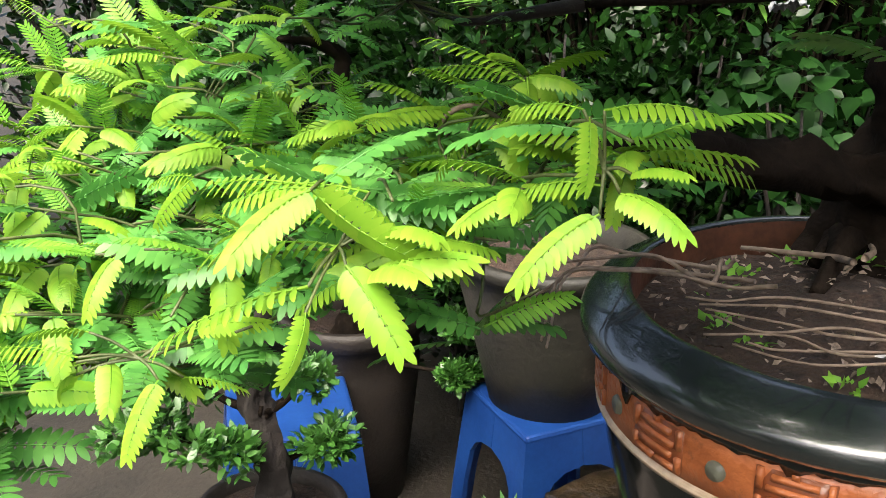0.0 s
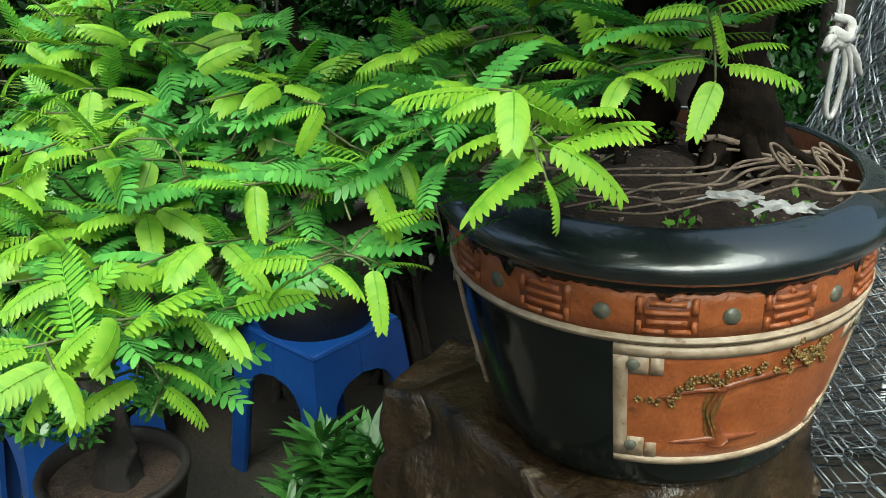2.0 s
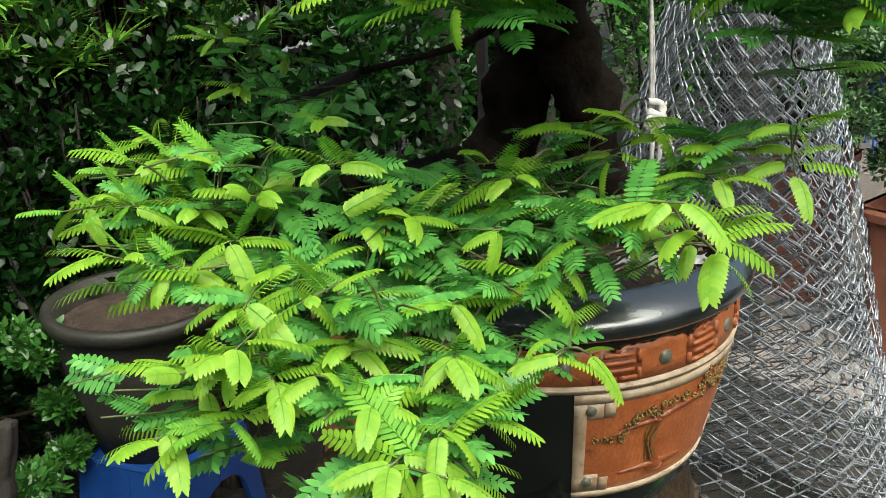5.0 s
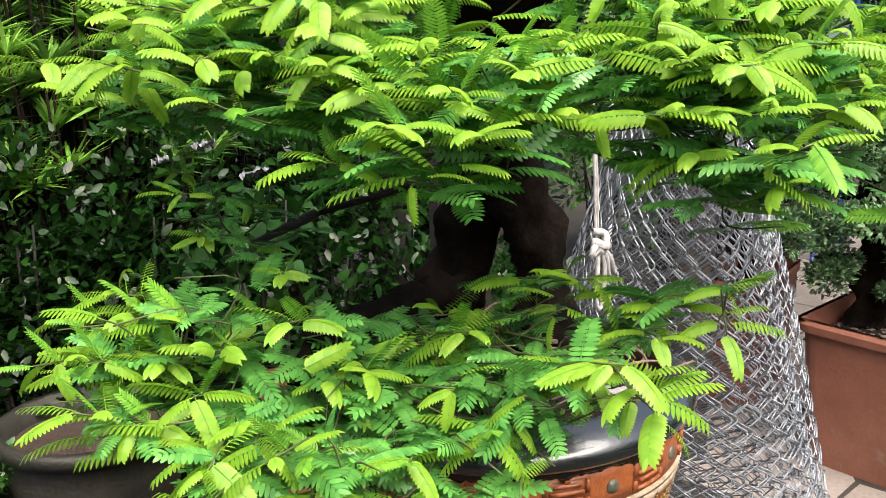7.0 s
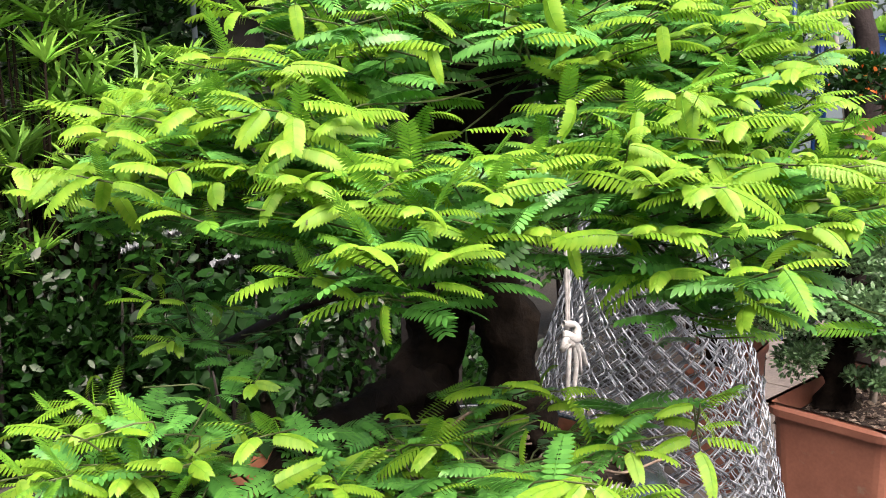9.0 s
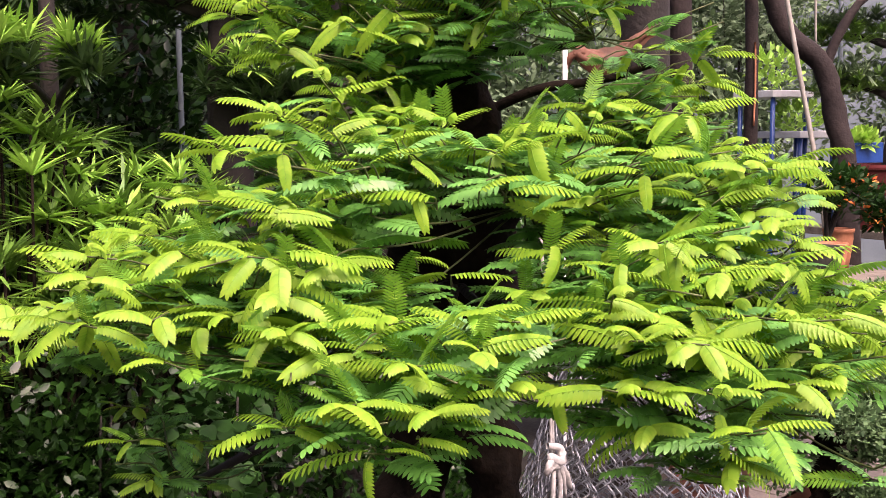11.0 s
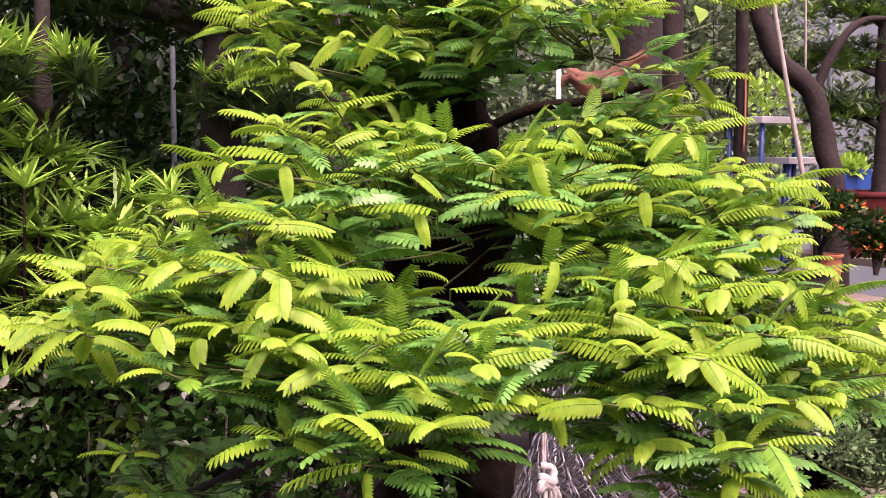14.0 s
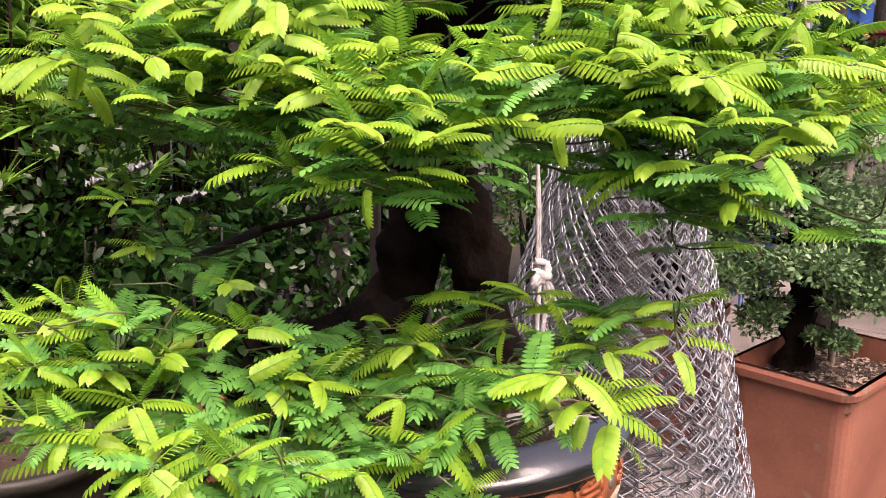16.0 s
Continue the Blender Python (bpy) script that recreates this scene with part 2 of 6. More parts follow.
def frames_of(place, ahead, up):
    """Poses (n x 4 x 4) with y along ahead and z near up."""
    y = ahead / (np.linalg.norm(ahead, axis=1)[:, None] + 1e-9)
    x = np.cross(y, up)
    x /= np.linalg.norm(x, axis=1)[:, None] + 1e-9
    z = np.cross(x, y)
    m = np.zeros((len(y), 4, 4))
    m[:, :3, 0], m[:, :3, 1], m[:, :3, 2], m[:, :3, 3], m[:, 3, 3] = x, y, z, place, 1
    return m


def scatter(template, poses, sizes):
    """Copies of one template's corners and faces at many poses."""
    v, f = template
    w = np.einsum("nij,vj->nvi", poses[:, :3, :3], v) * sizes[:, None, None] + poses[:, None, :3, 3]
    g = f[None] + (np.arange(len(poses)) * len(v))[:, None, None]
    return w.reshape(-1, 3), g.reshape(-1, 4)


def lathe(name, profile, mat, parent=None, sides=72, label="", centre=(0, 0)):
    """A turned body from rows of radius and height."""
    a = np.arange(sides) * 2 * np.pi / sides
    p = np.asarray(profile, dtype=float)
    v = np.stack([centre[0] + p[:, 0:1] * np.cos(a), centre[1] + p[:, 0:1] * np.sin(a), p[:, 1:2] * np.ones(sides)], -1).reshape(-1, 3)
    i, j = np.meshgrid(np.arange(len(p) - 1), np.arange(sides), indexing="ij")
    k = (j + 1) % sides
    f = np.stack([i * sides + j, i * sides + k, (i + 1) * sides + k, (i + 1) * sides + j], -1).reshape(-1, 4)
    return put(name, quads(name, v, f), mat, parent, label)


def boxes(name, items, mat, parent=None, bevel=0.003, label=""):
    """One part out of boxes (x, y, z, wide, deep, high, turn)."""
    bm = bmesh.new()
    for x, y, z, w, d, h, turn in items:
        bmesh.ops.create_cube(bm, size=1, matrix=pose(x, y, z, 0, 0, turn) @ Matrix.Diagonal((w, d, h, 1)))
    if bevel:
        bmesh.ops.bevel(bm, geom=bm.edges[:], offset=bevel, segments=2, affect="EDGES", profile=0.5)
    return part(name, bm, mat, parent, label, smooth=False)


# ---- ground ----
def ground_height(x, y):
    return 0.05 * noise.noise(Vector((x * 0.6, y * 0.6, 3))) if math.hypot(x, y) > 2.5 else 0.0


n = 90
gx = np.sign(np.linspace(-1, 1, n)) * np.abs(np.linspace(-1, 1, n)) ** 3 * 400
gv = np.array([(x, y, ground_height(x, y) * min(1, 8 / (1 + abs(x) + abs(y)))) for x in gx for y in gx])
gi, gj = np.meshgrid(np.arange(n - 1), np.arange(n - 1), indexing="ij")
gf = np.stack([gi * n + gj, (gi + 1) * n + gj, (gi + 1) * n + gj + 1, gi * n + gj + 1], -1).reshape(-1, 4)
tagged(put("ground", quads("ground", gv, gf), earth), "damp dark earth of a nursery garden", "ground", kind="structure")


# ---- the glazed pot ----
CX, CY = 0.472, 1.076
PROFILE = [(0.190, 0.655), (0.214, 0.66), (0.226, 0.675), (0.234, 0.692), (0.245, 0.726), (0.262, 0.79), (0.276, 0.85), (0.286, 0.90), (0.290, 0.924), (0.291, 0.96), (0.291, 0.992), (0.292, 0.998)]


def radius_at(z):
    return float(np.interp(z, [p[1] for p in PROFILE], [p[0] for p in PROFILE]))


def patch(bm, a0, a1, z0, z1, lift, seg=0, bevel=0.0015):
    """A raised plate on the pot's side between two angles and two heights."""
    seg = seg or max(1, int(abs(a1 - a0) / 3))
    rows = max(1, int((z1 - z0) / 0.02))
    grid = {}
    for i in range(seg + 1):
        for j in range(rows + 1):
            a, z = radians(a0 + (a1 - a0) * i / seg), z0 + (z1 - z0) * j / rows
            edge = bevel if i in (0, seg) or j in (0, rows) else 0
            for s, off in ((0, -0.002), (1, lift - edge)):
                r = radius_at(z) + off
                grid[i, j, s] = bm.verts.new((r * math.cos(a), r * math.sin(a), z))
    for i in range(seg):
        for j in range(rows):
            bm.faces.new([grid[i, j, 1], grid[i + 1, j, 1], grid[i + 1, j + 1, 1], grid[i, j + 1, 1]])
    for i in range(seg):
        bm.faces.new([grid[i, 0, 0], grid[i + 1, 0, 0], grid[i + 1, 0, 1], grid[i, 0, 1]])
        bm.faces.new([grid[i, rows, 1], grid[i + 1, rows, 1], grid[i + 1, rows, 0], grid[i, rows, 0]])
    for j in range(rows):
        bm.faces.new([grid[0, j, 1], grid[0, j + 1, 1], grid[0, j + 1, 0], grid[0, j, 0]])
        bm.faces.new([grid[seg, j, 0], grid[seg, j + 1, 0], grid[seg, j + 1, 1], grid[seg, j, 1]])


def glazed_pot():
    pot = thing("bonsai_pot", "large round black-glazed pot with carved terracotta panels", "pot")
    pot.location = (CX, CY, 0)
    lathe("body", PROFILE, glaze, pot)
    rim = [(0.290, 0.994), (0.299, 0.998), (0.309, 1.003), (0.3165, 1.011), (0.3180, 1.019), (0.3160, 1.027), (0.311, 1.034), (0.300, 1.043), (0.287, 1.050), (0.276, 1.0555), (0.269, 1.0585), (0.2635, 1.0575), (0.2610, 1.052)]
    lathe("rim", rim, rim_glaze, pot, sides=96, label="thick sloping black-glazed rim")
    lathe("inner_wall", [(0.2612, 1.053), (0.259, 1.04), (0.257, 0.99)], inner_clay, pot, label="stained brown unglazed inner wall")
    bm = bmesh.new()
    patch(bm, 0, 360, 0.929, 0.990, 0.0015, 120, 0)
    band = part("frieze_band", bm, terracotta, pot, "orange terracotta band")
    for z, h in ((0.9225, 0.012),):
        bm = bmesh.new()
        for q, lift in ((1.0, 0.003), (0.7, 0.0045), (0.35, 0.0055)):
            patch(bm, 0, 360, z - h / 2 * q, z + h / 2 * q, lift, 120, 0)
        part("moulding", bm, cream, pot, "cream ring moulding")
    # dripping edge of the black glaze above the band
    rows = []
    for k in range(240):
        a = radians(k * 1.5)
        low = 0.9845 + 0.003 * abs(math.sin(radians(k * 84.4))) + 0.004 * noise.noise(Vector((k * 0.3, 0, 0))) - 0.034 * max(0, noise.noise(Vector((k * 0.30, 5, 0))) - 0.06)
        rows += [(r * math.cos(a), r * math.sin(a), z) for r, z in ((0.2915, low), (0.2955, low + 0.0012), (0.2968, 0.994), (0.300, 1.000))]
    ring = [(4 * k + j, 4 * ((k + 1) % 240) + j, 4 * ((k + 1) % 240) + j + 1, 4 * k + j + 1) for k in range(240) for j in range(3)]
    put("glaze_drip", quads("glaze_drip", rows, ring), glaze, pot)
    for k in range(12):
        a = -121.4 + 30 * k
        bm = bmesh.new()
        patch(bm, a - 7.3, a + 7.3, 0.931, 0.981, 0.003, 5)
        fret = part("fret", bm, rust, band, "rust brown carved fret")
        bm = bmesh.new()
        for z, half in ((0.9735, 4.2), (0.9615, 5.0), (0.9495, 4.6)):
            patch(bm, a - half, a + half, z - 0.0027, z + 0.0027, 0.0078, 4)
        patch(bm, a - 0.7, a + 0.7, 0.977, 0.983, 0.0065, 1)
        for s in (-1, 1):
            patch(bm, a + s * 3.0 - 2.6, a + s * 3.0 + 2.6, 0.9345, 0.9395, 0.0078, 2)
            patch(bm, a + s * 6.3 - 0.6, a + s * 6.3 + 0.6, 0.933, 0.950, 0.0072, 1)
            patch(bm, a + s * 6.3 - 0.6, a + s * 6.3 + 0.6, 0.959, 0.980, 0.0072, 1)
        part("fret_relief", bm, terracotta, fret)
        bm = bmesh.new()
        b = radians(a + 14.9)
        at = Vector((math.cos(b), math.sin(b), 0)) * 0.292 + Vector((0, 0, 0.956))
        bmesh.ops.create_cone(bm, cap_ends=True, segments=18, radius1=0.0125, radius2=0.010, depth=0.007, matrix=Matrix.Translation(at) @ Matrix.Rotation(b, 4, "Z") @ Matrix.Rotation(radians(90), 4, "Y"))
        part("boss", bm, dotgrey, band, "grey round boss")
    for k in range(3):
        a0 = (-133.4, -20.0, 85.0)[k]
        a1 = a0 + 78.5
        bm = bmesh.new()
        patch(bm, a0, a1, 0.724, 0.910, 0.002, 26)
        panel = part("panel", bm, terracotta, pot, "carved terracotta picture panel")
        bm = bmesh.new()
        for z0, z1 in ((0.899, 0.914), (0.719, 0.731)):
            patch(bm, a0, a1, z0, z1, 0.006, 26)
        for s0, s1 in ((a0, a0 + 3.7), (a1 - 3.7, a1)):
            patch(bm, s0, s1, 0.7315, 0.8985, 0.006, 1)
        for s0, s1 in ((a0 + 3.8, a0 + 8.6), (a1 - 8.6, a1 - 3.8)):
            for z0, z1 in ((0.871, 0.8985), (0.7315, 0.765)):
                patch(bm, s0, s1, z0, z1, 0.005, 3)
        for s0, s1 in ((a0 + 9.0, a0 + 12.2), (a1 - 12.2, a1 - 9.0)):
            patch(bm, s0, s1, 0.872, 0.8985, 0.0055, 1)
            patch(bm, s0, s1, 0.7315, 0.757, 0.0055, 1)
        part("frame", bm, cream, panel, "cream raised key frame")
        for s, z in ((a0 + 4.8, 0.887), (a1 - 4.8, 0.887), (a0 + 4.8, 0.752), (a1 - 4.8, 0.752)):
            bm = bmesh.new()
            q = radians(s)
            bmesh.ops.create_cone(bm, cap_ends=True, segments=14, radius1=0.009, radius2=0.007, depth=0.006, matrix=Matrix.Translation(Vector((math.cos(q), math.sin(q), 0)) * (radius_at(z) + 0.005) + Vector((0, 0, z))) @ Matrix.Rotation(q, 4, "Z") @ Matrix.Rotation(radians(90), 4, "Y"))
            part("stud", bm, dotgrey, panel)
        mid = a0 + 27.5

        def lean_of(u):
            """The trunk's bend: out at the foot, hollow at half height, spreading at the top."""
            return radians(mid - 2.2 * math.sin(u * 3.1) + 2.0 * (1 - u) ** 3)

        trunk_line = []
        for u in np.linspace(0, 1, 9):
            z = 0.762 + 0.092 * u
            r = radius_at(z) - 0.010
            trunk_line.append((r * math.cos(lean_of(u)), r * math.sin(lean_of(u)), z, 0.0175 - 0.004 * math.sin(u * 3.1) + (0.004 if u < 0.12 else 0)))
        for to, rise, thick in ((-15, 0.838, 0.005), (24, 0.866, 0.006), (27, 0.860, 0.004)):
            boughs = []
            for u in np.linspace(0, 1, 6):
                z, a = 0.850 + (rise - 0.850) * u + 0.004 * math.sin(u * 4), radians(mid - 1 + to * u)
                r = radius_at(z) + 0.002
                boughs.append((r * math.cos(a), r * math.sin(a), z, thick * (1.1 - 0.6 * u)))
            tube("relief_bough", boughs, rust, panel, 7, 3, 0.2)
        for to in (-14, 13):
            foot = []
            for u in np.linspace(0, 1, 5):
                z, a = 0.766 - 0.006 * u, radians(mid + 2 + to * u)
                r = radius_at(z) + 0.001
                foot.append((r * math.cos(a), r * math.sin(a), z, 0.0065 * (1.1 - 0.75 * u)))
            tube("relief_root", foot, rust, panel, 7, 3, 0.3)
        tube("relief_trunk", trunk_line, rust, panel, 14, 4, 0.35, "rust brown tree relief")
        for off in (-2.2, -0.8, 0.8, 2.2):
            ridge = []
            for u in np.linspace(0.05, 0.95, 8):
                z = 0.762 + 0.092 * u
                a = lean_of(u) + radians(off * (1.1 - 0.3 * math.sin(u * 3.1)) + 0.35 * math.sin(u * 9 + off))
                r = radius_at(z) - 0.010 + math.sqrt(max(0.0001, 0.0150 ** 2 - (abs(off) * 0.0042) ** 2))
                ridge.append((r * math.cos(a), r * math.sin(a), z, 0.0018))
            tube("relief_ridge", ridge, gold, panel, 5, 3, 0.3)
        local = np.random.default_rng(20 + k)
        knobs = []
        for u in np.concatenate([np.linspace(0, 1, 22), np.linspace(0.16, 0.42, 8), np.linspace(0.74, 1, 22)]):
            a = a0 + 6.6 + 52 * u + local.normal(0, 0.5)
            z = float(np.interp(u, (0, 0.16, 0.28, 0.5, 0.8, 1), (0.827, 0.838, 0.868, 0.874, 0.884, 0.880))) + local.normal(0, 0.009 if u > 0.74 else 0.004)
            knobs.append((radians(a), z, 0.0056 + 0.002 * local.random()))
        bm = bmesh.new()
        for a, z, size in knobs:
            r = radius_at(z) + 0.003
            spot = Matrix.Translation((r * math.cos(a), r * math.sin(a), z)) @ Matrix.Rotation(a, 4, "Z")
            for petal in range(6):
                w = petal * math.pi / 3 + local.random()
                bmesh.ops.create_icosphere(bm, subdivisions=1, radius=size * 0.42, matrix=spot @ Matrix.Translation((0.0015, size * 0.6 * math.cos(w), size * 0.6 * math.sin(w))))
        part("relief_foliage", bm, gold, panel, "golden brown foliage relief")
    # soil, slightly uneven
    pieces = []
    rings = [0.0, 0.06, 0.12, 0.18, 0.225, 0.259]
    ang = np.arange(48) * 2 * np.pi / 48
    v = [(r * math.cos(a), r * math.sin(a), 1.010 + 0.045 * max(0, 1 - r / 0.22) + 0.012 * noise.noise(Vector((r * math.cos(a) * 18, r * math.sin(a) * 18, 0)))) for r in rings for a in ang]
    f = [(i * 48 + j, i * 48 + (j + 1) % 48, (i + 1) * 48 + (j + 1) % 48, (i + 1) * 48 + j) for i in range(len(rings) - 1) for j in range(48)]
    tagged(put("soil", quads("soil", v, f), soil), "dark damp potting soil with dry litter", "soil", kind="stuff").location = (CX, CY, 0)
    return pot


glazed_pot()


def rough_block(name, label, x, y, z0, w, d, h, turn, mat, amount=0.03, seed=0):
    bm = bmesh.new()
    bmesh.ops.create_cube(bm, size=1, matrix=Matrix.Diagonal((w, d, h, 1)))
    bmesh.ops.subdivide_edges(bm, edges=bm.edges[:], cuts=19, use_grid_fill=True)
    for v in bm.verts:
        q = v.co * 5 + Vector((seed, 0, 0))
        flat = 0.25 if v.co.z > h * 0.49 else 1
        v.co += v.co.normalized() * amount * flat * (noise.noise(q) + 0.5 * noise.noise(q * 2.6) + 0.22 * noise.noise(q * 7)) - Vector((v.co.x, v.co.y, 0)) * 0.12 * max(0, v.co.z / h)
    ob = part(name, bm, mat)
    ob.matrix_world = pose(x, y, z0 + h / 2, 0, 0, turn)
    return tagged(ob, label, "stone")


rough_block("stone_pedestal", "rough wet brown stone block under the pot", 0.425, 1.11, -0.02, 0.47, 0.45, 0.68, 10, stone, 0.06, 3)
rough_block("rock", "rough brown rock leaning behind the pot's stone", 0.30, 1.36, -0.02, 0.22, 0.22, 0.62, 35, stone, 0.06, 21)


# ---- the tamarind bonsai ----
LEAFLET = ((0.0, 0.45), (0.25, 1.0), (0.60, 0.95), (0.86, 0.58), (1.0, 0.08))


def leaf_template(length, pairs, leaflet, wide, lean, droop, hang, curl, fan=0.5, tilt=0.0):
    """A pinnate leaf along y: a rachis with pairs of round-ended oblong leaflets that bend down towards their ends."""
    def stem(s):
        return np.array([0, length * (s - 0.10 * droop * s * s), length * (0.20 * s - droop * s * s)])
    pieces = [tube_arrays([(*stem(s), 0.0007 * (1.25 - s)) for s in np.linspace(-0.0, 1, 5)], 4)]
    for i in range(pairs):
        s = 0.10 + 0.90 * i / (pairs - 1)
        at, along = stem(s), stem(min(1, s + 0.05)) - stem(s - 0.05)
        along /= np.linalg.norm(along)
        size = leaflet * (0.62 + 0.46 * math.sin(math.pi * (0.12 + s * 0.70)) ** 0.8)
        for side in (-1, 1):
            a = radians(lean * (1 - fan * s ** 4))
            out = np.array([side * math.sin(a), 0, 0]) + along * math.cos(a) + np.array([0, 0, -hang])
            out /= np.linalg.norm(out)
            across = np.cross(out, [0, 0, 1.0])
            across /= np.linalg.norm(across)
            up = np.cross(across, out)
            across = across * math.cos(tilt) + side * up * math.sin(tilt)
            w = wide * size / leaflet / 2
            q = []
            for u, e in LEAFLET:
                middle = at + size * (u * out - curl * u * u * up)
                q += [middle - w * e * across, middle + w * e * across]
            pieces.append((np.array(q), np.array([[2 * k, 2 * k + 1, 2 * k + 3, 2 * k + 2] for k in range(4)])))
    return joined(pieces)


YOUNG = [leaf_template(0.064, 13, 0.0122, 0.0050, 70, 0.30, 0.22, 0.30, tilt=0.50), leaf_template(0.066, 13, 0.0122, 0.0050, 70, 0.22, 0.16, 0.26, tilt=0.50), leaf_template(0.054, 11, 0.0120, 0.0050, 70, 0.40, 0.24, 0.32, tilt=0.44),
         leaf_template(0.060, 12, 0.0126, 0.0051, 72, 0.30, 0.28, 0.34, tilt=0.50), leaf_template(0.066, 13, 0.0120, 0.0050, 68, 0.36, 0.24, 0.28, tilt=0.56)]
HALF = [leaf_template(0.056, 14, 0.0120, 0.0030, 62, 0.08, -0.05, 0.10, 0.35), leaf_template(0.058, 14, 0.0118, 0.0036, 70, 0.22, 0.15, 0.25)]
OLD = [leaf_template(0.056, 10, 0.0128, 0.0054, 80, 0.24, 0.05, 0.10), leaf_template(0.062, 11, 0.0134, 0.0055, 76, 0.32, 0.15, 0.16), leaf_template(0.050, 9, 0.0130, 0.0055, 82, 0.16, 0.02, 0.12)]


def tip_of(template):
    """Nought along the rachis (its first 20 corners), then from foot to tip of every leaflet."""
    return np.concatenate([np.zeros(20), np.tile(np.repeat([u for u, e in LEAFLET], 2), (len(template[0]) - 20) // 10)])


KINDS = [(YOUNG, leaf_young), (HALF, leaf_mid), (OLD, leaf_old)]

# clumps of shoots along the branches: place and radius
LOW = [(-0.24, 0.97, 1.35, 0.05), (-0.29, 1.00, 1.34, 0.04), (-0.31, 0.95, 1.335, 0.045), (-0.33, 0.89, 1.31, 0.05), (-0.25, 0.86, 1.33, 0.05), (-0.26, 0.80, 1.31, 0.05), (-0.34, 0.81, 1.28, 0.05),
       (-0.38, 0.85, 1.29, 0.045), (-0.22, 0.735, 1.33, 0.05), (-0.30, 0.685, 1.30, 0.045), (-0.39, 0.71, 1.255, 0.045), (-0.41, 0.78, 1.25, 0.045), (-0.38, 0.68, 1.24, 0.045), (-0.43, 0.71, 1.23, 0.04),
       (-0.34, 0.73, 1.26, 0.045), (-0.47, 0.77, 1.22, 0.04), (-0.28, 0.62, 1.27, 0.045), (-0.32, 0.60, 1.25, 0.04), (-0.36, 0.92, 1.30, 0.04)]
LOWER = [(-0.244, 0.556, 1.26, 0.05), (-0.19, 0.72, 1.275, 0.06), (-0.334, 0.49, 1.235, 0.04), (-0.35, 0.55, 1.23, 0.045), (-0.29, 0.50, 1.22, 0.035), (-0.25, 0.56, 1.235, 0.03), (-0.18, 0.57, 1.27, 0.05),
         (-0.155, 0.60, 1.285, 0.05), (-0.13, 0.533, 1.257, 0.04), (-0.167, 0.538, 1.237, 0.04), (-0.076, 0.77, 1.29, 0.05), (-0.09, 0.60, 1.30, 0.05), (-0.03, 0.61, 1.31, 0.055), (0.0, 0.70, 1.32, 0.06),
         (0.03, 0.61, 1.36, 0.05), (-0.03, 0.49, 1.333, 0.04), (-0.053, 0.456, 1.332, 0.035), (0.08, 0.55, 1.355, 0.05), (0.11, 0.53, 1.37, 0.04), (0.07, 0.46, 1.38, 0.035), (-0.12, 0.68, 1.30, 0.06)]
MID = [(-0.17, 0.75, 1.605, 0.055), (-0.15, 0.66, 1.60, 0.07), (-0.12, 0.58, 1.59, 0.06), (-0.06, 0.56, 1.61, 0.07), (0.01, 0.51, 1.62, 0.07), (0.05, 0.46, 1.59, 0.075), (0.12, 0.41, 1.60, 0.08),
       (0.20, 0.36, 1.59, 0.08), (0.29, 0.40, 1.61, 0.07), (-0.12, 0.90, 1.65, 0.07), (-0.06, 0.82, 1.65, 0.085), (-0.13, 1.06, 1.64, 0.085), (-0.19, 1.13, 1.625, 0.06), (-0.15, 1.01, 1.605, 0.06), (-0.24, 0.95, 1.635, 0.05),
       (-0.05, 0.75, 1.62, 0.08), (0.13, 0.60, 1.64, 0.06), (0.16, 0.52, 1.64, 0.08), (0.25, 0.48, 1.65, 0.09), (-0.18, 0.61, 1.54, 0.045), (-0.14, 0.57, 1.555, 0.04), (0.04, 0.38, 1.55, 0.04), (0.12, 0.33, 1.55, 0.05), (-0.19, 0.86, 1.61, 0.035)]
UPPER = [(0.08, 1.04, 1.77, 0.09), (-0.01, 1.04, 1.70, 0.09), (0.04, 0.89, 1.72, 0.08), (0.18, 0.98, 1.82, 0.09), (0.11, 0.80, 1.78, 0.07), (0.16, 0.72, 1.77, 0.06), (0.28, 0.73, 1.77, 0.08),
         (0.36, 0.70, 1.80, 0.10), (0.41, 0.62, 1.77, 0.10), (0.39, 0.54, 1.74, 0.09), (0.26, 0.58, 1.73, 0.08), (0.30, 0.50, 1.69, 0.08), (0.22, 0.64, 1.69, 0.08), (0.57, 0.75, 1.87, 0.09), (0.12, 0.86, 1.77, 0.07), (0.50, 0.76, 1.80, 0.08), (0.46, 0.64, 1.72, 0.08), (0.36, 0.74, 1.72, 0.07), (0.52, 0.66, 1.80, 0.07), (0.40, 0.73, 1.85, 0.06)]
TOP = [(0.23, 0.96, 2.05, 0.10), (0.23, 0.84, 2.0, 0.10), (0.33, 0.80, 1.99, 0.10), (0.17, 1.05, 1.95, 0.09), (0.13, 1.12, 1.95, 0.06), (0.16, 0.95, 1.93, 0.08), (0.24, 0.87, 1.93, 0.05),
       (0.40, 0.74, 1.96, 0.08), (0.45, 0.65, 1.95, 0.05), (0.13, 1.05, 1.905, 0.04), (0.19, 0.99, 1.89, 0.03), (0.32, 1.01, 1.99, 0.08)]
SIDE = [(-0.125, 1.015, 1.413, 0.03), (-0.08, 0.935, 1.36, 0.03), (-0.06, 1.22, 1.458, 0.03), (-0.178, 1.0, 1.464, 0.03), (-0.10, 1.12, 1.43, 0.03)]

